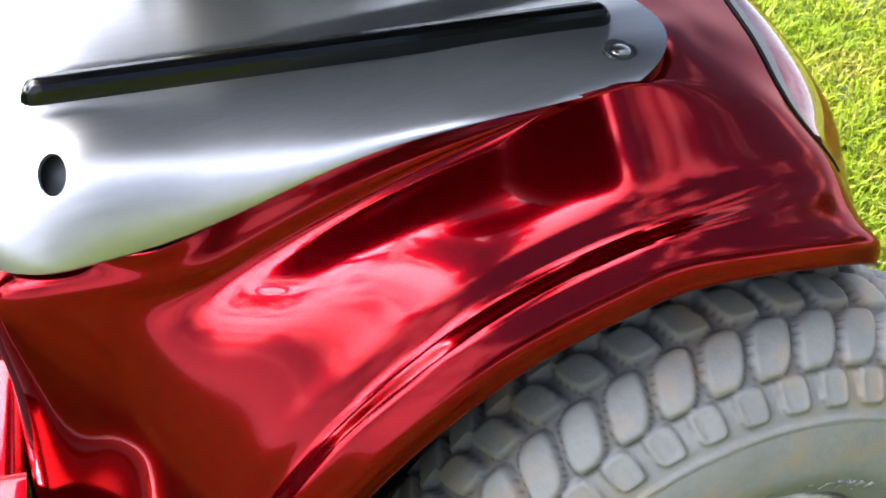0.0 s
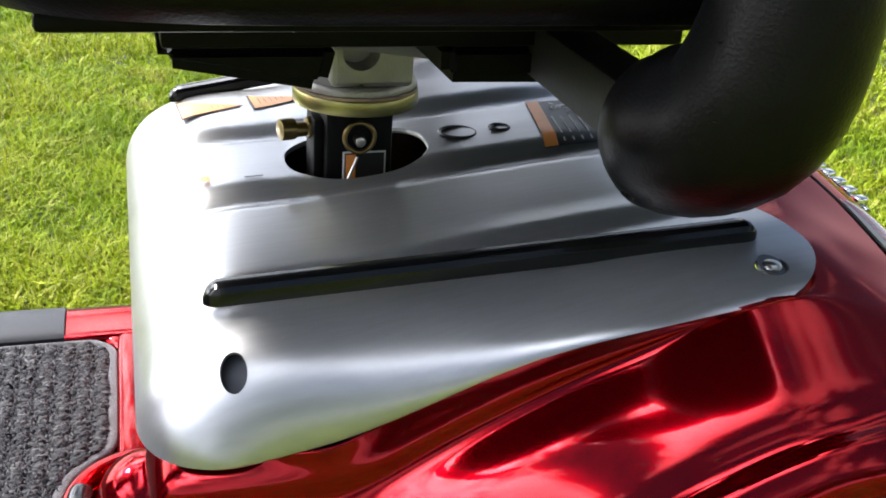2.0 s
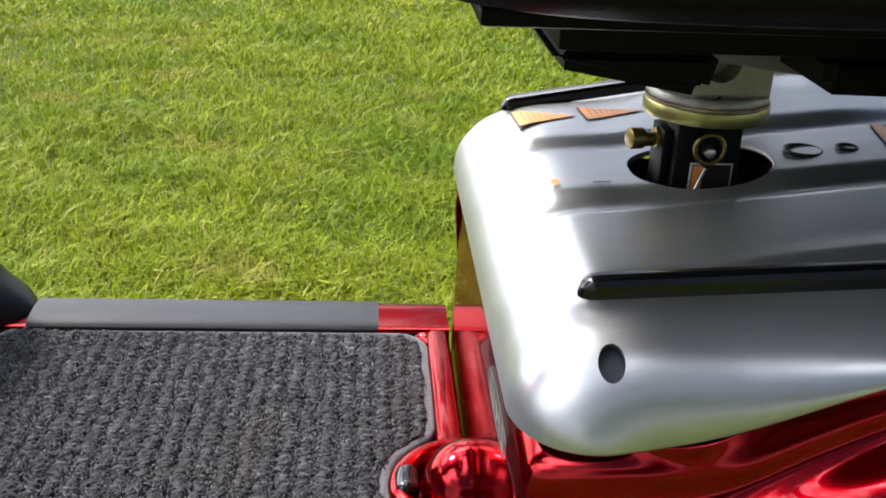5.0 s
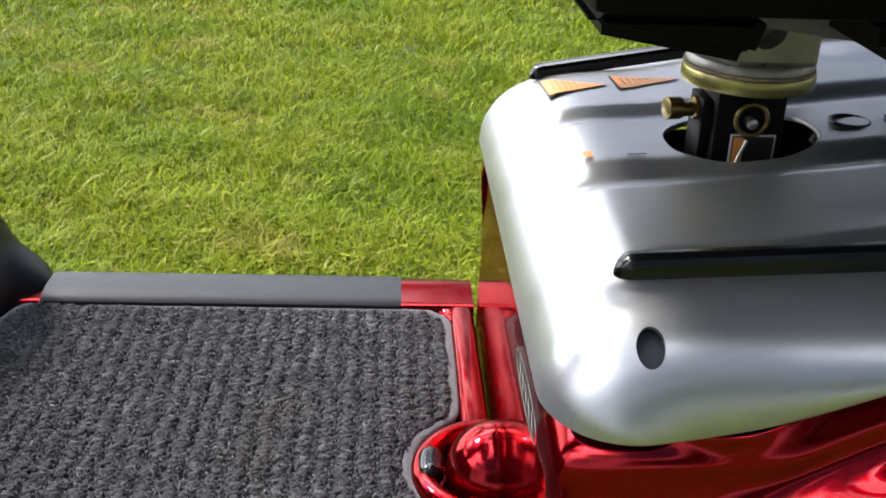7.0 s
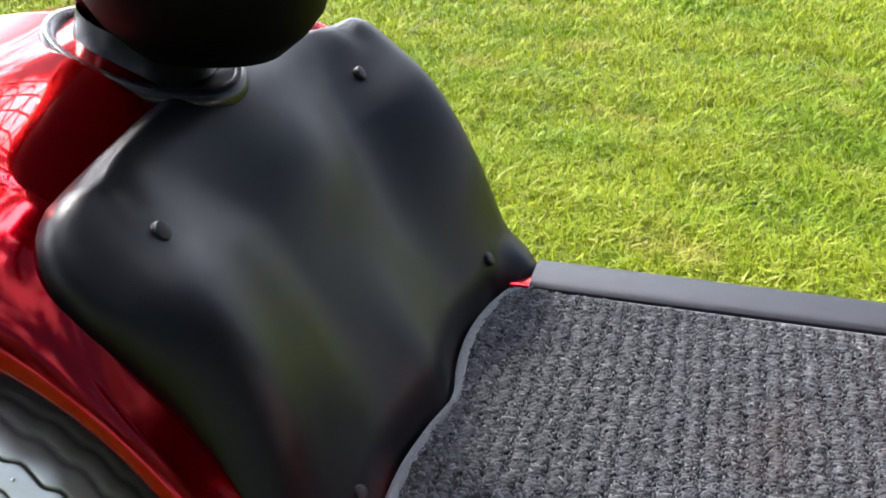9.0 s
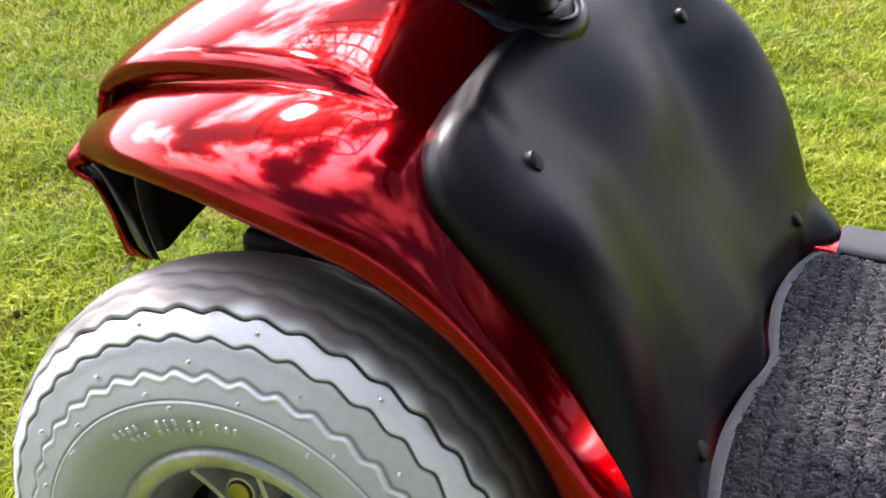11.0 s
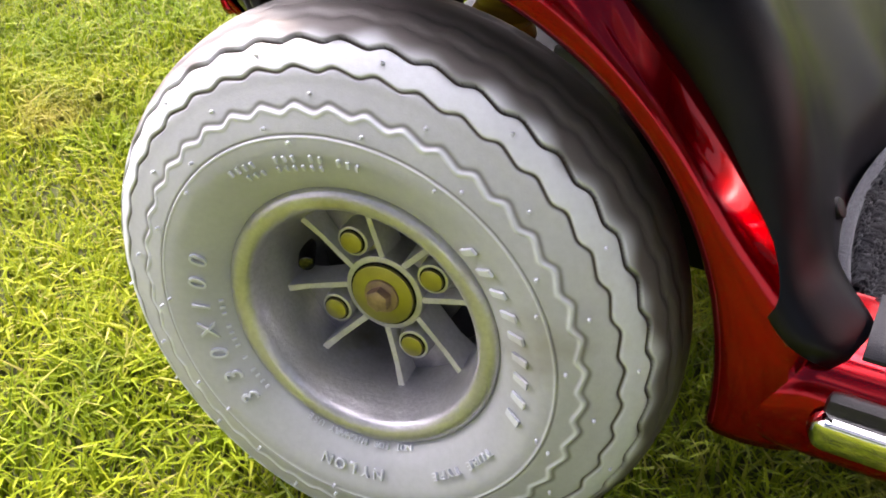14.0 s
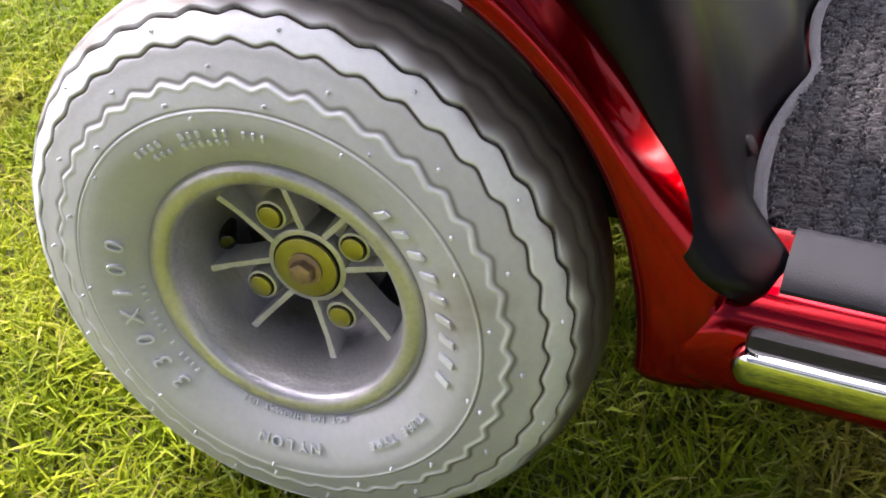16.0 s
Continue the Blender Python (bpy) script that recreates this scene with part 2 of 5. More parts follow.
# ---- mesh helpers ----
def mesh_of(name, verts, faces, mat, smooth=True):
    me = bpy.data.meshes.new(name)
    me.from_pydata([tuple(map(float, v)) for v in verts], [], faces)
    me.materials.append(mat)
    if smooth:
        me.polygons.foreach_set("use_smooth", [True] * len(me.polygons))
    me.update()
    return me


def attach(ob, parent, label=""):
    ob.parent = parent
    if label:
        tagged(ob, label)
    return ob


def part(name, bm, mat, parent, label="", smooth=True, sharp=35):
    """Links a bmesh or a mesh as one mesh object under a thing or a part."""
    if isinstance(bm, bmesh.types.BMesh):
        bmesh.ops.recalc_face_normals(bm, faces=bm.faces[:])
        me = bpy.data.meshes.new(name)
        bm.to_mesh(me)
        bm.free()
        me.materials.append(mat)
        if smooth:
            me.polygons.foreach_set("use_smooth", [True] * len(me.polygons))
            me.set_sharp_from_angle(angle=radians(sharp))
    else:
        me = bm
    return attach(new(name, me), parent, label)


def grid(name, P, mat, wrap_u=False, wrap_v=False, flip=False):
    """A mesh from a grid of points P[u][v]."""
    P = np.asarray(P, float)
    nu, nv = P.shape[:2]
    faces = []
    for i in range(nu if wrap_u else nu - 1):
        for j in range(nv if wrap_v else nv - 1):
            a, b = i * nv + j, ((i + 1) % nu) * nv + j
            c, d = ((i + 1) % nu) * nv + (j + 1) % nv, i * nv + (j + 1) % nv
            faces.append((a, d, c, b) if flip else (a, b, c, d))
    return mesh_of(name, P.reshape(-1, 3), faces, mat)


def thick(ob, t, offset=-1):
    mod = ob.modifiers.new("thickness", 'SOLIDIFY')
    mod.thickness, mod.offset = t, offset
    return ob


def box_bm(x0, x1, y0, y1, z0, z1, bevel=0.0, seg=2):
    bm = bmesh.new()
    bmesh.ops.create_cube(bm, size=1.0)
    for v in bm.verts:
        v.co = Vector(((x0 + x1) / 2 + v.co.x * (x1 - x0), (y0 + y1) / 2 + v.co.y * (y1 - y0), (z0 + z1) / 2 + v.co.z * (z1 - z0)))
    if bevel:
        bmesh.ops.bevel(bm, geom=bm.edges[:], offset=bevel, segments=seg, profile=0.5, affect='EDGES')
    return bm


def rod_bm(p, q, r, seg=24, r2=None, bevel=0.0):
    """A rod from p to q, with chamfered ends."""
    p, q = Vector(p), Vector(q)
    bm = bmesh.new()
    bmesh.ops.create_cone(bm, cap_ends=True, segments=seg, radius1=r, radius2=r if r2 is None else r2, depth=(q - p).length)
    if bevel:
        ends = [e for e in bm.edges if len([f for f in e.link_faces if len(f.verts) > 4]) == 1]
        bmesh.ops.bevel(bm, geom=ends, offset=bevel, segments=2, profile=0.5, affect='EDGES')
    m = Matrix.Translation((p + q) / 2) @ (q - p).to_track_quat('Z', 'Y').to_matrix().to_4x4()
    bmesh.ops.transform(bm, matrix=m, verts=bm.verts[:])
    return bm


def ball_bm(c, r, scale=(1, 1, 1), seg=32):
    bm = bmesh.new()
    bmesh.ops.create_uvsphere(bm, u_segments=seg, v_segments=seg // 2, radius=r)
    for v in bm.verts:
        v.co = Vector((c[0] + v.co.x * scale[0], c[1] + v.co.y * scale[1], c[2] + v.co.z * scale[2]))
    return bm


def spline(pts, n):
    """n points on a smooth curve through pts."""
    p = np.array(pts, float)
    q = np.vstack([2 * p[0] - p[1], p, 2 * p[-1] - p[-2]])
    d = np.r_[0, np.cumsum(np.linalg.norm(np.diff(p, axis=0), axis=1))]
    out = []
    for s in np.linspace(0, d[-1], n):
        i = min(max(int(np.searchsorted(d, s, side='right')) - 1, 0), len(p) - 2)
        t = (s - d[i]) / max(d[i + 1] - d[i], 1e-9)
        a, b, c, e = q[i], q[i + 1], q[i + 2], q[i + 3]
        out.append(0.5 * (2 * b + (c - a) * t + (2 * a - 5 * b + 4 * c - e) * t * t + (3 * b - a - 3 * c + e) * t ** 3))
    return np.array(out)


def tube(name, pts, radius, mat, seg=14, closed=False, squash=1.0):
    """A tube along points; radius may be a list."""
    p = np.array(pts, float)
    n = len(p)
    r = np.full(n, radius, float) if np.isscalar(radius) else np.array(radius, float)
    tan = np.roll(p, -1, 0) - np.roll(p, 1, 0) if closed else np.gradient(p, axis=0)
    tan /= np.linalg.norm(tan, axis=1)[:, None]
    up = np.array((0.13, 0.29, 0.95))
    rows = []
    for i in range(n):
        side = np.cross(tan[i], up)
        side /= np.linalg.norm(side)
        top = np.cross(side, tan[i])
        a = np.linspace(0, 2 * math.pi, seg, endpoint=False)
        rows.append(p[i] + r[i] * (np.cos(a)[:, None] * side + squash * np.sin(a)[:, None] * top))
    me = grid(name, rows, mat, wrap_u=closed, wrap_v=True)
    if not closed:
        bm = bmesh.new()
        bm.from_mesh(me)
        bm.verts.ensure_lookup_table()
        bm.faces.new([bm.verts[k] for k in range(seg)])
        bm.faces.new([bm.verts[(n - 1) * seg + k] for k in reversed(range(seg))])
        bmesh.ops.recalc_face_normals(bm, faces=bm.faces[:])
        bm.to_mesh(me)
        bm.free()
        me.polygons.foreach_set("use_smooth", [True] * len(me.polygons))
        me.set_sharp_from_angle(angle=radians(50))
    return me


def baked(name, me, mods):
    """A mesh with modifiers worked in. mods: functions that add them to an object."""
    ob = new(name + "_work", me)
    extra = []
    for f in mods:
        extra += f(ob) or []
    bpy.context.view_layer.update()
    done = bpy.data.meshes.new_from_object(ob.evaluated_get(bpy.context.evaluated_depsgraph_get()))
    for o in (ob, *extra):
        bpy.data.objects.remove(o)
    return done


def cut_by(bms):
    def add(ob):
        made = []
        for bm in bms:
            me = bpy.data.meshes.new("cutter")
            bmesh.ops.recalc_face_normals(bm, faces=bm.faces[:])
            bm.to_mesh(me)
            bm.free()
            c = new("cutter", me)
            mod = ob.modifiers.new("cut", 'BOOLEAN')
            mod.operation, mod.object, mod.solver = 'DIFFERENCE', c, 'EXACT'
            made.append(c)
        return made
    return add


def smoothstep(a, b, x):
    t = np.clip((np.asarray(x, float) - a) / (b - a), 0, 1)
    return t * t * (3 - 2 * t)


def text_mesh(s, size, depth):
    cu = bpy.data.curves.new("text", 'FONT')
    cu.body, cu.size, cu.extrude = s, size, depth
    cu.align_x = 'CENTER'
    ob = new("text", cu)
    bpy.context.view_layer.update()
    me = bpy.data.meshes.new_from_object(ob.evaluated_get(bpy.context.evaluated_depsgraph_get()))
    bpy.data.objects.remove(ob)
    return me


# ---- ground ----
def build_ground():
    n = 60
    ring = [0, 0.8, 1.6, 2.6, 4, 7, 12, 25, 60, 150, 500, 2000]
    P = []
    for r in ring:
        P.append([(0.4 + r * math.cos(2 * math.pi * k / n), 0.6 + r * math.sin(2 * math.pi * k / n),
                   0.0 if r > 6 else 0.006 * noise.noise((r * math.cos(2 * math.pi * k / n) * 2, r * math.sin(2 * math.pi * k / n) * 2, 0))) for k in range(n)])
    ob = new("ground", grid("ground", P, SOIL, wrap_v=True))
    tagged(ob, "flat mown lawn ground of earth and thatch", "ground", kind="structure")


def build_grass():
    rng = np.random.default_rng(4)
    V, F = [], []
    base = 0

    def ring(r0, r1, density, h0, h1, width):
        nonlocal base
        count = int(math.pi * (r1 * r1 - r0 * r0) * density)
        r, t = np.sqrt(rng.uniform(r0 * r0, r1 * r1, count)), rng.uniform(0, 2 * math.pi, count)
        thin = rng.uniform(0, 1, count) < np.where((np.sin(t) < -0.35) & (r > 1.0), 0.35, 1.0)
        r, t = r[thin], t[thin]
        count = len(r)
        x, y = 0.25 + r * np.cos(t), 0.15 + r * np.sin(t)
        clump = np.sin(x * 9.1 + np.sin(y * 7.3) * 2) * np.sin(y * 8.3 + np.sin(x * 6.1) * 2)
        h = rng.uniform(h0, h1, count) * (1 + 0.32 * clump + 0.22 * np.sin(x * 31 + 2 * np.sin(y * 23)) * np.sin(y * 27 + 2 * np.sin(x * 19)))
        a = rng.uniform(0, 2 * math.pi, count)
        lean = rng.uniform(0.3, 2.0, count) ** 1.2 * h
        lx, ly = np.cos(a) * lean, np.sin(a) * lean
        b = a + math.pi / 2 + rng.uniform(-0.5, 0.5, count)
        w = width * rng.uniform(0.6, 1.3, count)
        wx, wy = np.cos(b) * w, np.sin(b) * w
        z0 = np.full(count, -0.004)
        pts = np.stack([np.stack([x - wx, y - wy, z0], 1), np.stack([x + wx, y + wy, z0], 1),
                        np.stack([x + 0.35 * lx - wx * .8, y + 0.35 * ly - wy * .8, h * 0.6], 1), np.stack([x + 0.35 * lx + wx * .8, y + 0.35 * ly + wy * .8, h * 0.6], 1),
                        np.stack([x + lx, y + ly, h * 0.95], 1)], 1).reshape(-1, 3)
        k = base + 5 * np.arange(count)
        V.append(pts)
        F.append((k, count))
        base += 5 * count
    edges = [0.0, 0.7, 1.0, 1.3, 1.6, 2.0, 2.5, 3.2, 4.0, 5.2, 6.8, 9.0, 12.0, 16.0]
    for r0, r1 in zip(edges, edges[1:]):
        m = (r0 + r1) / 2
        density = 76000 / (1 + (m / 1.45) ** 2.9)
        size = (76000 / density) ** 0.5
        ring(r0, r1, density, 0.007 * size ** 0.4, 0.022 * size ** 0.3, 0.00125 * size ** 0.80)
    verts = np.concatenate(V)
    k = np.concatenate([f[0] for f in F])
    quads = np.stack([k, k + 1, k + 3, k + 2], 1)
    tris = np.stack([k + 2, k + 3, k + 4], 1)
    me = bpy.data.meshes.new("grass")
    me.vertices.add(len(verts))
    me.vertices.foreach_set("co", verts.ravel())
    loops = np.concatenate([np.concatenate([quads, tris], 1).ravel()])
    me.loops.add(len(loops))
    me.loops.foreach_set("vertex_index", loops.astype(np.int32))
    starts = np.stack([7 * np.arange(len(k)), 7 * np.arange(len(k)) + 4], 1).ravel()
    me.polygons.add(len(starts))
    me.polygons.foreach_set("loop_start", starts.astype(np.int32))
    me.update(calc_edges=True)
    me.materials.append(GRASS)
    ob = new("grass", me)
    tagged(ob, "short bright green lawn grass with dry yellow blades", "grass", kind="stuff")


LEAF = island_material("tree_leaves", [(0.025, 0.055, 0.012), (0.045, 0.085, 0.018), (0.065, 0.11, 0.025), (0.035, 0.07, 0.015)], 0.55, spec=0.3)
BARK = material("tree_bark", (0.10, 0.075, 0.05), 0.9, var=0.3, var_scale=8, grain=0.3, grain_scale=40, bump=1.0, bump_scale=30)


def build_tree(x, y, h, spread, seed, label):
    rng = np.random.default_rng(seed)
    tree = new("tree")
    tagged(tree, label, "tree", "garden trees")
    trunk = spline([(0, 0, -0.05), (0.05 * h / 6, 0.03, h * 0.2), (0.0, 0.08, h * 0.45), (0.1, 0.0, h * 0.8)], 16)
    t = part("trunk", tube("trunk", trunk, list(np.linspace(0.045 * h / 2.2, 0.012 * h, 16)), BARK, 12), BARK, tree)
    tips = []
    for k in range(11):
        a = 2.4 * k + rng.uniform(-0.3, 0.3)
        z0 = h * rng.uniform(0.28, 0.7)
        r = spread * rng.uniform(0.45, 0.85)
        tip = (r * math.cos(a), r * math.sin(a), z0 + h * rng.uniform(0.08, 0.28))
        part("limb", tube("limb", spline([(0, 0.05, z0), (tip[0] * 0.5, tip[1] * 0.5, z0 + (tip[2] - z0) * 0.35), tip], 8), list(np.linspace(0.012 * h, 0.004 * h, 8)), BARK, 7), BARK, tree)
        tips.append(tip)
    tips += [(0.1, 0, h * 0.82), (0.2 * spread, 0.1, h * 0.9), (-0.3 * spread, 0.1, h * 0.75)]
    verts, faces = [], []
    for c in tips:
        for q in range(9):
            cc = np.array(c) + rng.normal(0, 0.22 * spread, 3)
            n = 55
            p = cc + rng.normal(0, 0.16 * spread, (n, 3)) * (1, 1, 0.75)
            u, v = rng.normal(0, 1, (n, 3)), rng.normal(0, 1, (n, 3))
            u /= np.linalg.norm(u, axis=1)[:, None]
            v /= np.linalg.norm(v, axis=1)[:, None]
            for i in range(n):
                b = len(verts)
                verts += [p[i] - u[i] * 0.10, p[i] + v[i] * 0.05, p[i] + u[i] * 0.10, p[i] - v[i] * 0.05]
                faces.append((b, b + 1, b + 2, b + 3))
    part("crown", mesh_of("crown", verts, faces, LEAF, False), LEAF, tree)
    tree.location = (x, y, 0)


build_ground()
build_grass()
for k, (x, y, h, sp) in enumerate(((-1.6, -7.2, 4.0, 1.8), (1.6, -6.8, 4.4, 2.0), (4.6, -6.4, 4.2, 1.9), (7.0, -4.2, 4.2, 1.9), (8.2, -0.8, 4.4, 1.9))):
    build_tree(x, y, h, sp, 20 + k, "leafy green garden tree standing on the lawn")

# ---- the scooter ----
scooter = new("mobility_scooter")
scooter.empty_display_size = 0.1
tagged(scooter, "glossy dark red mobility scooter with silver seat cover on lawn", "mobility scooter")


# wheels: the axle runs along y; angles are seen from the near side, from +x towards +z
def even_rings(prof, n):
    seg = np.linalg.norm(np.diff(prof, axis=0), axis=1) * np.where((prof[1:, 1] > 0.106) & (prof[1:, 1] < 0.1515), 4.0, 1.0)
    s = np.r_[0, np.cumsum(seg)]
    return np.stack([np.interp(np.linspace(0, s[-1], n), s, prof[:, k]) for k in (0, 1)], 1)


def tyre_mesh(name, mat, relief, nu=1008, half=0.050, inner=1.0):
    prof = spline([(0.026, 0.073), (0.037, 0.0785), (0.045, 0.087), (0.050, 0.101), (0.049, 0.114), (0.046, 0.127), (0.041, 0.138), (0.033, 0.149),
                   (0.021, 0.158), (0.010, 0.1625), (0, 0.164)] if inner == 1.0 else
                  [(0.026, 0.0700), (0.0365, 0.0735), (0.046, 0.083), (0.0525, 0.097), (0.0535, 0.107), (0.051, 0.118), (0.0465, 0.130), (0.0435, 0.1375), (0.0360, 0.1465),
                   (0.026, 0.1530), (0.013, 0.1572), (0, 0.1585)], 115 if inner == 1.0 else 900)
    if inner < 1:
        # closer rings where the grooves and the bead run
        fine = even_rings(prof, 156)
        prof = np.vstack([fine, (prof[::-20] * (-1, 1))[1:]])
    else:
        prof = np.vstack([prof, (prof[::-1] * (-1, 1))[1:]])
    k30 = int(np.argmax(prof[:, 0] >= 0.0495)) + int(np.argmax(prof[int(np.argmax(prof[:, 0] >= 0.0495)):, 0] < 0.030))
    prof[k30:, 0] = 0.030 - (0.030 - prof[k30:, 0]) * inner
    prof[:, 0] *= half / 0.05
    nv = len(prof)
    tan = np.gradient(prof, axis=0)
    tan /= np.linalg.norm(tan, axis=1)[:, None]
    nor = np.stack([-tan[:, 1], tan[:, 0]], 1)
    nor *= np.sign((nor * (prof - (0, 0.115))).sum(1))[:, None]
    s = np.r_[0, np.cumsum(np.linalg.norm(np.diff(prof, axis=0), axis=1))]
    mid = s[114] if inner == 1.0 else s[k30] + 0.033
    th = np.linspace(0, 2 * math.pi, nu, endpoint=False)
    T, S = np.meshgrid(th, s - mid, indexing="ij")
    d = relief(T, S, np.broadcast_to(prof[:, 1], T.shape))
    o = prof[:, 0] + nor[:, 0] * d
    r = prof[:, 1] + nor[:, 1] * d
    P = np.stack([r * np.cos(T), -o, r * np.sin(T)], -1)
    me = grid(name, P, mat, wrap_u=True)
    # crown grime, deepened for the hood's shade, plus crease shade painted into grooves and lug feet
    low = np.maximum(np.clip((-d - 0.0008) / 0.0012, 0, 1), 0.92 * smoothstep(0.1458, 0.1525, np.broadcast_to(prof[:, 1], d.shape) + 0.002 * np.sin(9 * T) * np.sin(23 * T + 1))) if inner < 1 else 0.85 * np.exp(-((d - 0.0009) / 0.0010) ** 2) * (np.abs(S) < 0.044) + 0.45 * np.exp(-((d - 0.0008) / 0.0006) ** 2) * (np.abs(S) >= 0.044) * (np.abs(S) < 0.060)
    at = me.attributes.new("grime_shade", 'FLOAT', 'POINT')
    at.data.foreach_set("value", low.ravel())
    return me


def waved_relief(T, S, R):
    """Wavy grooves round the shoulder, an embossed wavy bead and a thin moulding line on the wall."""
    d = np.zeros_like(T)
    a = np.abs(S)
    top = int(np.argmax(R[0]))
    at = lambda r: float(np.interp(r, R[0][:top], -S[0][:top]))
    wave = -np.sin(42 * (T - radians(101.5)) + math.pi / 2) - 0.16 * np.sin(84 * (T - radians(101.5)))
    for r, amp, w, depth in ((0.1578, 0.0012, 0.0022, -0.0012), (0.1550, 0.0013, 0.0017, -0.0016), (0.1481, 0.0014, 0.00085, -0.0034), (0.1374, 0.0014, 0.00085, -0.0014)):
        d += depth * np.exp(-((a - at(r) - amp * wave) / w) ** 2)
        if r < 0.15:
            d -= 0.0006 * smoothstep(-0.0008, 0.0008, a - at(r) - amp * wave)
    d -= 0.0005 * np.exp(-((a - at(0.1224) - 0.0015 * wave) / 0.0012) ** 2)
    d += 0.0008 * np.exp(-((a - at(0.1200) - 0.0015 * wave) / 0.0012) ** 2)
    d += 0.0005 * np.exp(-((a - at(0.1082)) / 0.0006) ** 2) - 0.0005 * np.exp(-((a - at(0.1094)) / 0.0005) ** 2)
    return d


def block_relief(T, S, R):
    """Rounded tread lugs: oval lugs over the crown and shoulder, outlined low blocks down the wall."""
    a = np.abs(S)
    side = (S > 0) * 0.5
    n = 46

    def row(c, half_w, shift, fill, height, skew=0.0, power=4.0):
        ph = (T / (2 * math.pi) * n + shift + skew * (a - c)) % 1 - 0.5
        u = np.abs(ph) / (fill / 2)
        v = np.abs(a - c) / half_w
        return height * (1 - smoothstep(0.80, 1.04, (u ** power + v ** power) ** (1 / power)))
    d = row(0.0080, 0.0095, 0.0 + side, 0.82, 0.0050, 16)
    d = np.maximum(d, row(0.0300, 0.0130, 0.35 + side, 0.90, 0.0052, -16, 3.2))
    d = np.maximum(d, row(0.0500, 0.0085, 0.60 + side, 0.74, 0.0028, 6) - row(0.0500, 0.0062, 0.60 + side, 0.52, 0.0007, 6))
    d += 0.0010 * np.exp(-((a - 0.0640) / 0.0010) ** 2)
    return d


def wheel(name, x, y, tyre_me, spin, label, side=-1, steer=0.0, lean=0.0):
    """An alloy wheel with paired ribs, four studs and a hub cap. y: middle of the tyre. Front face towards side."""
    prof = [(-0.028, 0.0710), (-0.0345, 0.0733), (-0.0372, 0.0732), (-0.0384, 0.0722), (-0.0386, 0.0700), (-0.0380, 0.0676), (-0.0366, 0.0664), (-0.0330, 0.0652), (-0.0270, 0.0632), (-0.018, 0.0612),
            (-0.004, 0.0598), (0.012, 0.0592), (0.030, 0.0590)]
    pr = spline(prof, 64)
    th = np.linspace(0, 2 * math.pi, 96, endpoint=False)
    P = [[(r * math.cos(t), o, r * math.sin(t)) for o, r in pr] for t in th]
    rim = part(name, grid("wheel_rim", P, ALLOY, wrap_u=True, flip=True), ALLOY, scooter, label)
    thick(rim, 0.003, -1)
    part("tyre", tyre_me, TYRE, rim, "moulded grey rubber tyre")
    part("back_plate", rod_bm((0, 0.026, 0), (0, 0.030, 0), 0.0605, 48), DARK_STEEL, rim, "dark wheel back plate")
    part("tyre_gap", tube("tyre_gap", [(0.0741 * math.cos(t), -0.0352, 0.0741 * math.sin(t)) for t in np.linspace(0, 2 * math.pi, 96, endpoint=False)], 0.0013, DARK, 8, True), DARK, rim, "dark gap between rim and tyre")
    part("drum", rod_bm((0, 0.027, 0), (0, 0.012, 0), 0.0370, 48, bevel=0.002), DARK_STEEL, rim, "dark brake drum")
    # hub boss, cap and nut
    part("hub", rod_bm((0, 0.014, 0), (0, -0.0105, 0), 0.0225, 40, bevel=0.0015), ALLOY, rim)
    part("cap_groove", rod_bm((0, -0.009, 0), (0, -0.0110, 0), 0.0190, 40), DARK, rim)
    part("hub_cap", rod_bm((0, -0.009, 0), (0, -0.0128, 0), 0.0179, 40, bevel=0.001), ZINC, rim, "yellow zinc-plated washer")
    part("nut_collar", rod_bm((0, -0.0125, 0), (0, -0.0142, 0), 0.0098, 32, bevel=0.0006), RUST, rim, "rusty washer under the axle nut")
    part("axle_nut", rod_bm((0, -0.0135, 0), (0, -0.0195, 0), 0.0068, 6, bevel=0.0012), RUST, rim, "rusty hexagonal axle nut")
    for k in range(4):
        a = radians(spin + 90 * k)
        c, s = math.cos(a), math.sin(a)
        part("stud_boss", rod_bm((0.033 * c, 0.008, 0.033 * s), (0.033 * c, -0.0112, 0.033 * s), 0.0098, 28, r2=0.0088, bevel=0.0008), ALLOY, rim)
        part("bolt_ring", rod_bm((0.033 * c, -0.010, 0.033 * s), (0.033 * c, -0.0115, 0.033 * s), 0.0072, 28), DARK, rim)
        part("wheel_bolt", rod_bm((0.033 * c, -0.010, 0.033 * s), (0.033 * c, -0.0132, 0.033 * s), 0.0063, 28, bevel=0.0008), ZINC, rim, "round plated wheel bolt head")
        for w in (-1, 1):
            p0 = Vector((math.cos(a + w * 0.50), 0, math.sin(a + w * 0.50))) * 0.0215
            p1 = Vector((math.cos(a + w * 0.345), 0, math.sin(a + w * 0.345))) * 0.0640
            way = p1 - p0
            side_w = Vector((-way.z, 0, way.x)).normalized()
            bm = bmesh.new()
            q = [(0.0, -0.0100, 0.0017), (0.55, -0.0105, 0.0014), (1.0, -0.0150, 0.0021), (1.0, 0.010, 0.0021), (0.55, 0.006, 0.0022), (0.0, 0.010, 0.0024)]
            lo = [bm.verts.new(p0 + way * f + side_w * h + Vector((0, o, 0))) for f, o, h in q]
            hi = [bm.verts.new(p0 + way * f - side_w * h + Vector((0, o, 0))) for f, o, h in q]
            bm.faces.new(lo)
            bm.faces.new(hi[::-1])
            for i in range(6):
                bm.faces.new((lo[i], hi[i], hi[(i + 1) % 6], lo[(i + 1) % 6]))
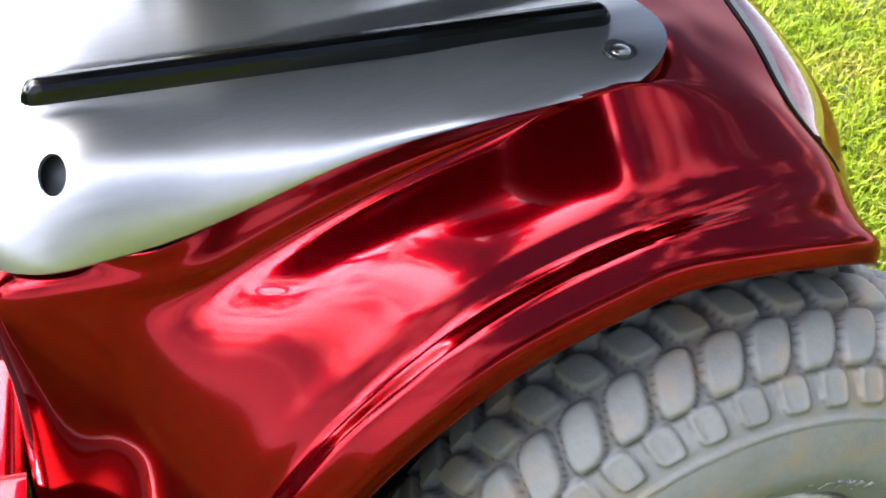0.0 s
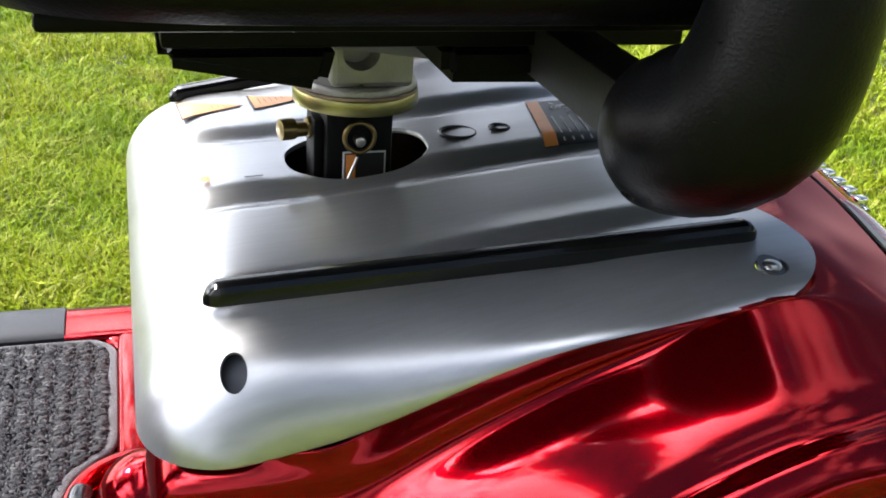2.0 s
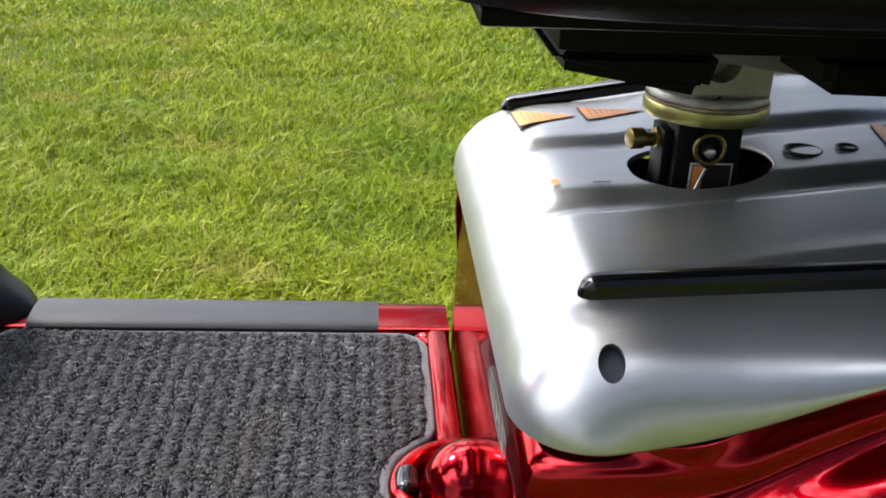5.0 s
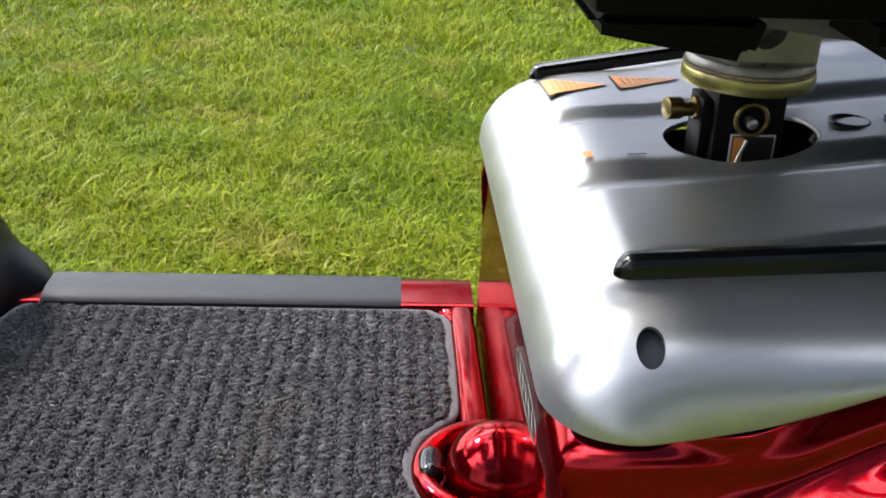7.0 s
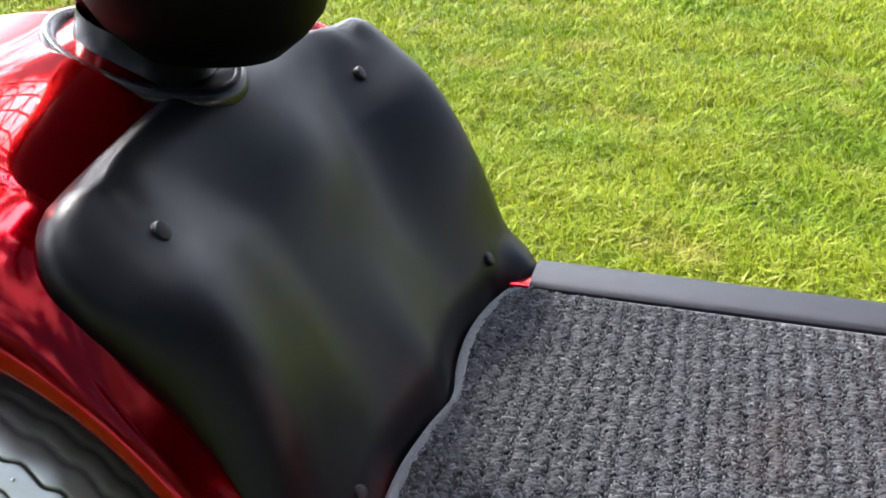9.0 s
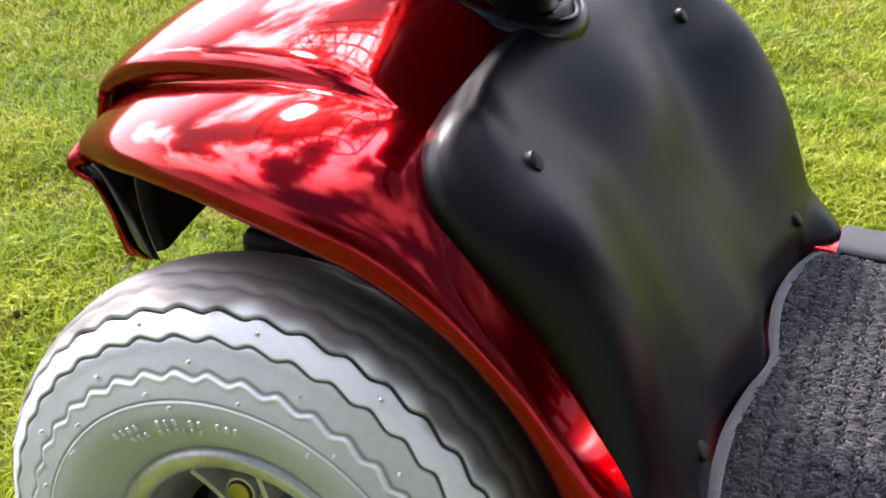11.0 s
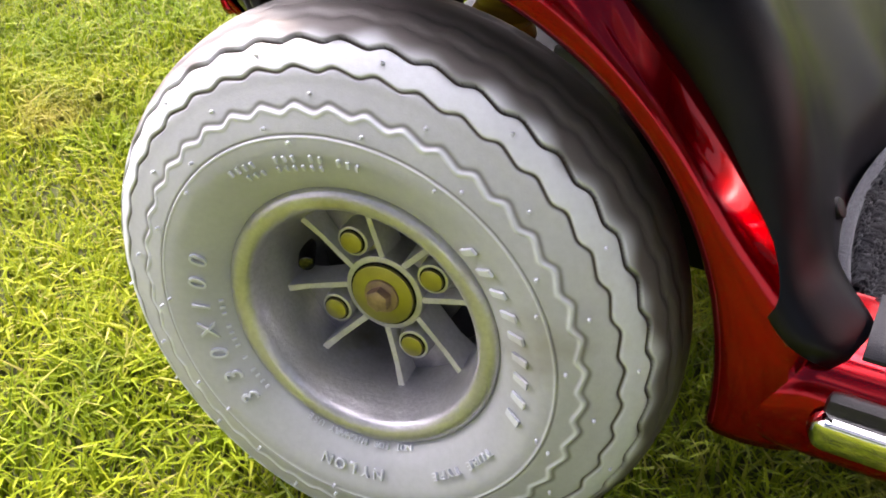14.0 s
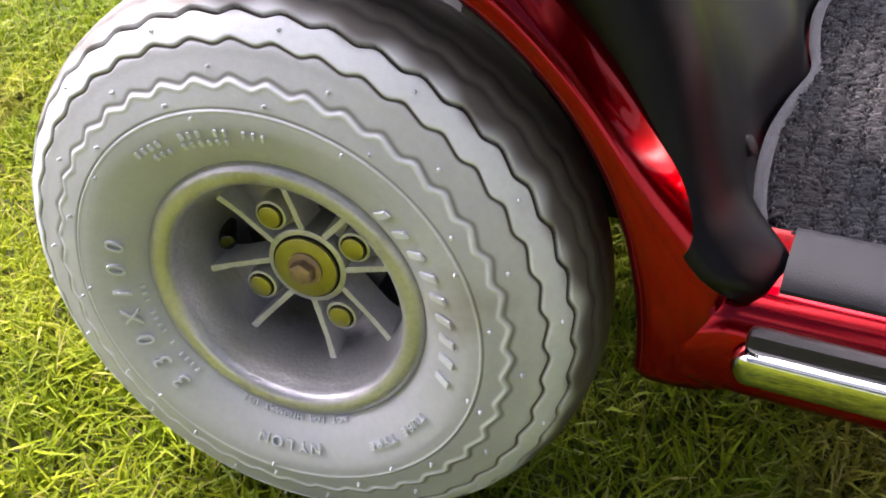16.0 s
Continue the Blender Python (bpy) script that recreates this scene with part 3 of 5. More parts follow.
            bmesh.ops.bevel(bm, geom=bm.edges[:], offset=0.0006, segments=1, affect='EDGES')
            part("spoke", bm, SPOKE, rim)
        # web between the paired spokes
        bm = bmesh.new()
        q = [(0.0205, -0.48), (0.0630, -0.335), (0.0630, 0.335), (0.0205, 0.48)]
        lo = [bm.verts.new((r * math.cos(a + e), -0.0030 if r < 0.04 else 0.0035, r * math.sin(a + e))) for r, e in q]
        hi = [bm.verts.new((v.co.x, v.co.y + 0.006, v.co.z)) for v in lo]
        bm.faces.new(lo)
        bm.faces.new(hi[::-1])
        for i in range(4):
            bm.faces.new((lo[i], hi[i], hi[(i + 1) % 4], lo[(i + 1) % 4]))
        part("stud_web", bm, ALLOY_DARK, rim)
    a = radians(spin + 146)
    v = [(0.058 * math.cos(a), 0.012, 0.058 * math.sin(a)), (0.049 * math.cos(a), -0.006, 0.049 * math.sin(a))]
    part("valve_stem", rod_bm((0.060 * math.cos(a), 0.020, 0.060 * math.sin(a)), v[0], 0.0030, 12), RUST, rim, "rusty brass valve stem")
    part("valve", rod_bm(v[0], v[1], 0.0046, 16, bevel=0.001), GLOSS_BLACK, rim, "black rubber valve cap")
    rim.matrix_basis = pose(x, y, 0.165, -lean, 0, steer + (0 if side < 0 else 180))
    return rim


def wall_offset(r, half=0.050):
    if half == 0.050:
        return -float(np.interp(r, (0.0735, 0.083, 0.097, 0.107, 0.118, 0.130, 0.1375), (0.0365, 0.046, 0.0525, 0.0535, 0.051, 0.0465, 0.0435)))
    return -half / 0.05 * float(np.interp(r, (0.073, 0.0785, 0.087, 0.101, 0.114, 0.127), (0.026, 0.037, 0.045, 0.050, 0.049, 0.046)))


def ring_text(parent, s, size, r, centre, step, off, mat, bars=False, slant=0.0):
    """Raised characters round the wall, tops outward, clockwise. Bars stand for what cannot be read."""
    bm = bmesh.new()
    n = len(s)
    for i, ch in enumerate(s):
        if ch == " ":
            continue
        a = radians(centre - (i - (n - 1) / 2) * step)
        lean = math.atan2(wall_offset(r + size * 0.7, off) - wall_offset(r, off), size * 0.7)
        m = Matrix.Translation((r * math.cos(a), wall_offset(r, off) - 0.0006, r * math.sin(a))) @ Matrix.Rotation(-(a - math.pi / 2), 4, 'Y') @ Matrix.Rotation(math.pi / 2 - lean, 4, 'X')
        if bars:
            b2 = box_bm(-size * 0.15, size * 0.15, 0, size * 0.7, -0.0008, 0.0007, 0.0002, 2)
            me = bpy.data.meshes.new("bar")
            b2.to_mesh(me)
            b2.free()
        else:
            me = text_mesh(ch, size, 0.0010)
        if slant:
            me.transform(Matrix(((1, slant, 0, 0), (0, 1, 0, 0), (0, 0, 1, 0), (0, 0, 0, 1))))
        me.transform(m)
        bm.from_mesh(me)
        bpy.data.meshes.remove(me)
    return part("lettering", bm, mat, parent, "", smooth=False)


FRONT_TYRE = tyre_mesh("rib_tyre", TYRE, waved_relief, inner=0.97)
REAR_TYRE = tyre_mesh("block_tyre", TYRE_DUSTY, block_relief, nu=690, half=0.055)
FW = (0.0, -0.220)
RW = (0.868, -0.262)
fl = wheel("front_wheel", FW[0], FW[1], FRONT_TYRE, 32, "alloy front wheel with pale grey rib tyre", steer=4.9, lean=3.3)
wheel("front_wheel", FW[0], -FW[1], FRONT_TYRE, 20, "alloy front wheel with pale grey rib tyre", 1, steer=4.9)
rl = wheel("rear_wheel", RW[0], RW[1], REAR_TYRE, 35, "alloy rear wheel with dusty grey block tyre")
wheel("rear_wheel", RW[0], -RW[1], REAR_TYRE, 10, "alloy rear wheel with dusty grey block tyre", 1)
ring_text(fl, "330X100", 0.0135, 0.0850, 197, 9.6, 0.050, TYRE, slant=0.25)
ring_text(fl, "NYLON", 0.0085, 0.0880, 270, 4.9, 0.050, TYRE)
ring_text(fl, "NOT FOR HIGHWAY USE", 0.0048, 0.0765, 270, 2.5, 0.050, TYRE)
ring_text(fl, "TUBE TYPE", 0.0064, 0.0890, 315, 3.1, 0.050, TYRE)
ring_text(fl, "xxxxxxxxx", 0.0125, 0.0865, 17.5, 7.6, 0.050, TYRE, True, slant=0.25)
ring_text(fl, "xxxx  xxx xx xxx", 0.0050, 0.0960, 106, 2.8, 0.050, TYRE, True)
ring_text(fl, "xxx xxxxxx", 0.0045, 0.0905, 110, 2.9, 0.050, TYRE, True)
ring_text(fl, "xxxx x xxxx xxx", 0.0040, 0.0790, 206, 2.9, 0.050, TYRE, True)
ring_text(rl, "xxxx xxxx", 0.0100, 0.0900, 92, 6.0, 0.055, TYRE_DUSTY, True)
ring_text(rl, "TUBE TYPE", 0.0068, 0.0935, 62, 3.7, 0.055, TYRE_DUSTY)
# moulding nubs on the front tyre
for r, o, n, ph in ((0.1130, -0.0525, 14, 0.30), (0.1433, -0.0388, 14, 0.28), (0.1270, -0.0477, 14, 0.81), (0.1055, -0.0536, 9, 0.61)):
    for k in range(n):
        a = 2 * math.pi * (k + ph) / n
        bm = rod_bm((r * math.cos(a), o + 0.001, r * math.sin(a)), ((r + 0.0006) * math.cos(a), o - 0.0013, (r + 0.0006) * math.sin(a)), 0.0010, 8, r2=0.0006)
        part("moulding_nub", bm, TYRE, fl)


# ---- deck ----
DECK_Z, HALF = 0.196, 0.206
bm = box_bm(0.186, 0.5535, -HALF, HALF, 0.150, DECK_Z, 0.006, 3)
part("deck", bm, RED, scooter, "glossy dark red floor pan")
for sgn in (-1, 1):
    # painted sill beside the mat, then the soft grey strip on it
    rows = []
    for x in np.concatenate([0.1785 + 0.0435 * np.linspace(0, 1, 40) ** 1.3, np.linspace(0.224, 0.5535, 60)]):
        low = 0.1515 + 0.031 * (1 - min(1.0, (x - 0.1785) / 0.030)) ** 2.2
        grow = float(smoothstep(0.186, 0.218, x))
        top, out = 0.1965 + 0.0102 * grow, 0.2322 - 0.0045 * (1 - float(smoothstep(0.1785, 0.194, x)))
        drop = min(0.026, 0.55 * (top - low))
        sec = [(0.166, 0.188), (0.166, top - 0.004)] + [(0.170 - 0.004 * math.cos(t), top - 0.004 + 0.004 * math.sin(t)) for t in np.linspace(0.2, math.pi / 2, 6)]
        sec += [(y, top) for y in np.linspace(0.174, out - 0.031, 6)]
        sec += [(out - 0.029 + 0.029 * math.sin(t) ** 0.9, top - drop + drop * math.cos(t)) for t in np.linspace(0.06, math.pi / 2, 22)]
        foot = min(0.011, 0.5 * (top - drop - low))
        sec += [(out - 0.011 + 0.011 * math.cos(t), low + foot - foot * math.sin(t)) for t in np.linspace(0, math.pi / 2, 9)] + [(0.200, low)]
        rows.append([(x, sgn * y, z) for y, z in sec])
    me = grid("side_sill", rows, RED, flip=sgn < 0)
    bm = bmesh.new()
    bm.from_mesh(me)
    bmesh.ops.holes_fill(bm, edges=[e for e in bm.edges if e.is_boundary])
    part("side_sill", bm, RED, scooter, "moulded glossy red side sill", sharp=60)
    rows = []
    for x in np.linspace(0.2325, 0.4985, 24):
        a = np.linspace(0, math.pi, 14)
        sec = [(x, sgn * (0.1900 - 0.0250 * math.cos(t)), 0.2030 + 0.0090 * math.sin(t) ** 0.6) for t in a]
        sec = [(x, sgn * 0.215, 0.186)] + sec[::-1] + [(x, sgn * 0.165, 0.200)]
        rows.append(sec)
    me = grid("edge_strip", rows, RUBBER, wrap_v=True, flip=sgn < 0)
    bm = bmesh.new()
    bm.from_mesh(me)
    bmesh.ops.holes_fill(bm, edges=[e for e in bm.edges if e.is_boundary])
    part("edge_strip", bm, RUBBER, scooter, "soft dark grey rubber edge strip")
    # bright trim under the strip
    part("trim_backing", box_bm(0.2240, 0.548, *(sorted((sgn * 0.226, sgn * 0.2365))), 0.1680, 0.1965, 0.004, 2), BLACK, scooter, "black trim channel")
    rows = []
    for x in np.linspace(0, 1, 60) ** 2.4:
        xx = 0.2190 + 0.329 * x
        e = math.sqrt(max(0.02, 1 - max(0, (0.228 - xx) / 0.0090) ** 2))
        rows.append([(xx, sgn * (0.2340 + d * e), 0.1780 + h * e) for d, h in ((0.0, 0.0108), (0.0062, 0.0106), (0.0080, 0.0096), (0.0086, 0.0078), (0.0084, 0.0030), (0.0072, -0.0030), (0.0050, -0.0080), (0.0020, -0.0108), (0.0, -0.0115))])
    part("chrome_trim", grid("chrome_trim", rows, CHROME, flip=sgn > 0), CHROME, scooter, "bright chrome trim bar")
part("rear_border", box_bm(0.5345, 0.5530, -0.206, 0.206, DECK_Z - 0.008, 0.2060, 0.005, 3), RED, scooter)
for sgn in (-1, 1):
    turn = [(0.5150 + 0.0240 * math.sin(t), sgn * (0.1530 + 0.0240 * math.cos(t)), 0.1972) for t in np.linspace(-0.15, math.pi / 2 + 0.15, 24)]
    part("border_corner", tube("border_corner", turn, 0.0078, RED, 16), RED, scooter)
DOME = (0.5525, -0.033)
part("latch_dome", ball_bm((DOME[0], DOME[1], 0.203), 0.0300, (1.0, 1.0, 1.05), 40), RED, scooter, "glossy red half dome over the latch")
part("latch_collar", tube("latch_collar", [(DOME[0] + 0.0430 * math.cos(t), DOME[1] + 0.0430 * math.sin(t), 0.2035) for t in np.linspace(radians(92), radians(268), 40)], 0.0068, RED), RED, scooter)
part("latch_pull", tube("latch_pull", [(DOME[0] + 0.0385 * math.cos(t), DOME[1] + 0.0385 * math.sin(t), 0.2060) for t in np.linspace(radians(160), radians(198), 14)], [0.0045, 0.0068] + [0.0078] * 10 + [0.0068, 0.0045], GLOSS_BLACK, 16), GLOSS_BLACK, scooter, "small glossy black latch grip")

# ---- rear body under the cover ----
def edge_z(x):
    """Height of the cover's lower edge along its side."""
    xs = (0.55, 0.575, 0.60, 0.625, 0.65, 0.672, 0.694, 0.715, 0.74, 0.76, 0.785, 0.81, 0.835)
    zs = (0.3395, 0.3425, 0.3455, 0.3510, 0.3620, 0.3740, 0.3860, 0.3945, 0.4015, 0.4060, 0.4105, 0.4135, 0.4180)
    return np.mean([np.interp(np.asarray(x) + k, xs, zs) for k in np.linspace(-0.012, 0.012, 7)], axis=0)


def side_half(x):
    return 0.2055 + 0.0250 * smoothstep(0.58, 0.82, x)


def even_spline(pts, n):
    """n points on a curve with smooth curvature through pts, evenly by their order."""
    p = np.asarray(pts, float)
    m = len(p)
    A = np.zeros((m, m))
    r = np.zeros((m,) + p.shape[1:])
    A[0, 0] = A[-1, -1] = 1
    for i in range(1, m - 1):
        A[i, i - 1:i + 2] = (1, 4, 1)
        r[i] = 6 * (p[i - 1] - 2 * p[i] + p[i + 1])
    k = np.linalg.solve(A, r.reshape(m, -1)).reshape(r.shape)
    out = []
    for s in np.linspace(0, m - 1, n):
        i = min(int(s), m - 2)
        t = s - i
        out.append((1 - t) * p[i] + t * p[i + 1] + ((1 - t) ** 3 - (1 - t)) * k[i] / 6 + (t ** 3 - t) * k[i + 1] / 6)
    return np.array(out)


def rear_core():
    """Upright front wall behind the deck, turned in under the cover."""
    rows = []
    prof = [(0.5555, z) for z in np.linspace(0.150, 0.325, 14)] + [(0.557, 0.332), (0.561, 0.337), (0.570, 0.339)]
    for u in np.linspace(-1, 1, 81):
        rows.append([(x, u * 0.1580, z) for x, z in prof])
    return rows


part("rear_body", grid("rear_body", rear_core(), RED), RED, scooter, "glossy red rear housing")
# added near-black box: the shade beneath the cover's front edge
part("cover_shade", box_bm(0.575, 0.620, -0.185, 0.185, 0.330, 0.3385, 0.003), DARK, scooter, "near-black filler standing in for shade under the cover")
BADGE = ((-0.111, 0.3065), (1.0, 0.0))      # middle (y, z) and lie of the badge
badge = part("wall_badge", rod_bm((0.5556, BADGE[0][0], BADGE[0][1]), (0.5540, BADGE[0][0], BADGE[0][1]), 1.0, 40), INK, scooter, "slim dark badge with pale outline")
bm = bmesh.new()
me = badge.data
bm.from_mesh(me)
tilt = math.atan2(BADGE[1][1], BADGE[1][0])
for v in bm.verts:
    a, b = (v.co.y - BADGE[0][0]) * 0.042, (v.co.z - BADGE[0][1]) * 0.0095
    v.co = Vector((v.co.x, BADGE[0][0] + a * math.cos(tilt) - b * math.sin(tilt), BADGE[0][1] + a * math.sin(tilt) + b * math.cos(tilt)))
bm.to_mesh(me)
bm.free()
part("badge_outline", tube("badge_outline", [(0.5544, BADGE[0][0] + 0.0400 * math.cos(t) * math.cos(tilt) - 0.0080 * math.sin(t) * math.sin(tilt), BADGE[0][1] + 0.0400 * math.cos(t) * math.sin(tilt) + 0.0080 * math.sin(t) * math.cos(tilt)) for t in np.linspace(0, 2 * math.pi, 48, endpoint=False)], 0.0006, CAST, 6, True), CAST, badge)
for k in range(5):
    a = -0.024 + 0.012 * k
    p = [(0.5544, BADGE[0][0] + (a + q * 0.003) * math.cos(tilt) - w * math.sin(tilt), BADGE[0][1] + (a + q * 0.003) * math.sin(tilt) + w * math.cos(tilt)) for q, w in ((-1, -0.004), (1, 0.004))]
    part("badge_stroke", tube("badge_stroke", p, 0.0008, CAST, 6), CAST, badge)
SKINS = []
HUB_X, HUB_Z = 0.866, 0.165


def rear_skin(sgn):
    """Body side and flared wheel guard in one sweep: lip, band, crease, crest, fillet, wall up to the cover, and round the tail."""
    turns = [192, 181, 170, 159, 151, 145, 139, 130, 121, 112, 104]
    n = len(turns)

    def arc(rs, ys):
        f = np.linspace(0, 1, n)
        r = np.interp(f, np.linspace(0, 1, len(rs)), rs)
        y = np.interp(f, np.linspace(0, 1, len(ys)), ys)
        return [(HUB_X + a * math.cos(radians(t)), b, HUB_Z + a * math.sin(radians(t))) for a, b, t in zip(r, y, turns)]

    def front_z(t):
        return float(np.interp(t, (151, 159, 170, 181, 192), (0.3340, 0.285, 0.220, 0.180, 0.150)))

    def top():
        """The upper border: the front corner, then the cover's edge."""
        xs = np.linspace(0.599, 0.83, 200)
        ang = np.degrees(np.arctan2(edge_z(xs) - HUB_Z, xs - HUB_X))
        out = []
        for t in turns:
            if t >= 148:
                out.append((0.5555, -0.1580, front_z(t)))
            else:
                x = float(np.interp(-t, -ang, xs))
                out.append((x, -(float(side_half(x)) - 0.0022), float(edge_z(x)) - 0.0012))
        return out
    lip = [(0.880, -0.292, 0.3600), (0.901, -0.277, 0.3440), (0.920, -0.248, 0.3310), (0.948, -0.196, 0.3260), (0.964, -0.105, 0.316), (0.968, 0.0, 0.313)]
    shift = lambda d, z: [(x + d * 0.4, y - d, q + z) for x, y, q in lip]
    B = top()
    fil = arc((0.2860, 0.2860, 0.2880, 0.2930, 0.2960, 0.2830, 0.2720, 0.2620, 0.2565, 0.2555, 0.2575), (-0.2060, -0.2070, -0.2085, -0.2105, -0.2130, -0.2160, -0.2190, -0.2225, -0.2265, -0.2290, -0.2300))
    wall, turn = [], []
    for t, p, q in zip(turns, fil, B):
        p, q = np.array(p), np.array(q)
        if t >= 148:
            wall.append((0.5665, -0.1950, 0.6 * front_z(t) + 0.4 * p[2]))
            turn.append((0.5572, -0.1785, 0.88 * front_z(t) + 0.12 * p[2]))
        else:
            wall.append(tuple(0.62 * p + 0.38 * q))
            turn.append(tuple(0.28 * p + 0.72 * q))
    tails = {
        "band": [(0.877, -0.283, 0.376), (0.901, -0.265, 0.3620), (0.919, -0.239, 0.354), (0.944, -0.192, 0.3560), (0.958, -0.100, 0.360), (0.962, 0.0, 0.362)],
        "edge": [(0.873, -0.268, 0.388), (0.896, -0.250, 0.3785), (0.913, -0.228, 0.3755), (0.934, -0.188, 0.3780), (0.947, -0.098, 0.388), (0.952, 0.0, 0.392)],
        "roll": [(0.866, -0.255, 0.3955), (0.888, -0.238, 0.3900), (0.903, -0.217, 0.3890), (0.917, -0.183, 0.3930), (0.930, -0.096, 0.403), (0.935, 0.0, 0.407)],
        "crest": [(0.858, -0.243, 0.4030), (0.875, -0.227, 0.4015), (0.888, -0.207, 0.4020), (0.900, -0.176, 0.4060), (0.911, -0.093, 0.4140), (0.915, 0.0, 0.417)],
        "fil": [(0.846, -0.234, 0.4090), (0.858, -0.219, 0.4105), (0.868, -0.200, 0.4125), (0.876, -0.170, 0.4150), (0.882, -0.090, 0.4168), (0.884, 0.0, 0.4175)],
        "wall": [(0.834, -0.2285, 0.4130), (0.846, -0.2145, 0.4155), (0.853, -0.1955, 0.4175), (0.858, -0.166, 0.4185), (0.861, -0.088, 0.4135), (0.862, 0.0, 0.4130)],
        "turn": [(0.8230, -0.2235, 0.4150), (0.833, -0.2105, 0.4185), (0.839, -0.193, 0.4205), (0.843, -0.163, 0.4165), (0.845, -0.086, 0.4070), (0.845, 0.0, 0.4055)],
        "top": [(0.812, -0.2185, 0.4135), (0.820, -0.206, 0.4175), (0.823, -0.189, 0.4170), (0.822, -0.160, 0.4110), (0.822, -0.085, 0.4010), (0.822, 0.0, 0.400)],
    }
    lines = [
        arc((0.214, 0.2010), (-0.278, -0.289)) + shift(-0.004, 0.0),
        arc((0.219, 0.2050), (-0.286, -0.297)) + shift(0.003, 0.001),
        arc((0.222, 0.2090), (-0.288, -0.299)) + shift(0.004, 0.005),
        arc((0.226, 0.2140), (-0.287, -0.297)) + shift(0.002, 0.012),
        arc((0.234, 0.2205), (-0.282, -0.291)) + tails["band"],
        arc((0.247, 0.2275), (-0.272, -0.281)) + tails["edge"],
        arc((0.258, 0.2370), (-0.254, -0.266)) + tails["roll"],
        arc((0.2655, 0.2680, 0.2700, 0.2700, 0.2685, 0.2655, 0.2620, 0.2560, 0.2505, 0.2480, 0.2480), (-0.230, -0.246)) + tails["crest"],
        fil + tails["fil"],
        wall + tails["wall"],
        turn + tails["turn"],
        B + tails["top"],
    ]
    L = np.array([even_spline(l, 150) for l in lines])
    S = np.array([even_spline(L[:, k], 90) for k in range(L.shape[1])])
    for _ in range(14):
        S[1:-1] = 0.25 * S[:-2] + 0.5 * S[1:-1] + 0.25 * S[2:]
    du, dv = np.gradient(S, axis=0), np.gradient(S, axis=1)
    nrm = np.cross(du, dv)
    nrm /= np.maximum(np.linalg.norm(nrm, axis=2), 1e-9)[..., None]
    inward = float((nrm * (S - np.array((HUB_X, -0.15, 0.20)))).sum(2).mean()) < 0
    nrm *= np.where((nrm * (S - np.array((HUB_X, -0.15, 0.20)))).sum(2) < 0, -1, 1)[..., None]
    # the outer band stands proud of a groove that fades out towards the tail
    V = np.linspace(0, 11, S.shape[1])[None, :]
    U = np.linspace(0, 16, S.shape[0])[:, None]
    fade = smoothstep(1.5, 4.0, U) * (1 - smoothstep(9.5, 12.0, U))
    S = S + nrm * (fade * (0.0034 * smoothstep(2.2, 3.6, V) * (1 - smoothstep(4.45, 4.95, V)) - 0.0022 * np.exp(-((V - 5.15) / 0.36) ** 2)))[..., None]
    if sgn > 0:
        S[:, :, 1] *= -1
    SKINS.append(S)
    ob = part("rear_fender", grid("rear_fender", S, RED, flip=inward != (sgn > 0)), RED, scooter, "flared glossy red rear wheel guard")
    thick(ob, 0.0024, -1)
    # near-black sheet inside the guard; its colour carries the shade there
    liner = [[(HUB_X + 0.199 * math.cos(radians(a)), sgn * y, HUB_Z + 0.199 * math.sin(radians(a))) for a in np.linspace(192, 82, 34)] for y in (0.17, 0.283)]
    part("wheel_arch", grid("wheel_arch", liner, DARK, flip=sgn < 0), DARK, scooter, "near-black wheel arch, coloured for the shade inside")


rear_skin(-1)
rear_skin(1)


# tail lamps beyond a curved panel gap, and raised chrome on the crest
def tree_of(P):
    P = np.asarray(P, float)
    nu, nv = P.shape[:2]
    f = [(i * nv + j, (i + 1) * nv + j, (i + 1) * nv + j + 1, i * nv + j + 1) for i in range(nu - 1) for j in range(nv - 1)]
    return BVHTree.FromPolygons([Vector(p) for p in P.reshape(-1, 3)], f)


SHELLS = [tree_of(s) for s in SKINS]


def on_tail(x, y, lift):
    hits = [t.ray_cast(Vector((x, y, 0.60)), Vector((0, 0, -1))) for t in SHELLS]
    hits = [h for h in hits if h[0] is not None]
    if not hits:
        return (x, y, 0.30)
    h = max(hits, key=lambda q: q[0].z)
    n = h[1] if h[1].z > 0 else -h[1]
    return tuple(h[0] + n * lift)


GAP = spline([(0.905, 0.0, 0), (0.905, 0.060, 0), (0.902, 0.100, 0), (0.897, 0.135, 0), (0.890, 0.170, 0), (0.884, 0.205, 0), (0.8825, 0.232, 0), (0.887, 0.248, 0), (0.894, 0.256, 0)], 64)
for sgn in (-1, 1):
    part("panel_gap", tube("panel_gap", [on_tail(x, sgn * y, 0.0) for x, y, z in GAP], 0.0008, DARK, 8), DARK, scooter)
    seal, lens = [], []
    for k in range(32, 60):
        x, y, z = GAP[k]
        f = math.sin(math.pi * (k - 31) / 29) ** 0.7
        seal.append([on_tail(x + 0.0018 + 0.0060 * f * q, sgn * y, 0.0006) for q in (0, 0.33, 0.67, 1)])
        lens.append([on_tail(x + 0.0018 + 0.0060 * f + 0.0270 * f * q, sgn * y, 0.0006 + 0.0022 * math.sin(math.pi * q) * f) for q in np.linspace(0, 1, 10)])
    lamp = part("tail_lamp", grid("tail_lamp", lens, LENS_RED, flip=sgn > 0), LENS_RED, scooter, "pale red ribbed tail lamp lens")
    part("lamp_seal", grid("lamp_seal", seal, LAMP_SEAL, flip=sgn > 0), LAMP_SEAL, lamp, "grey lamp seal")
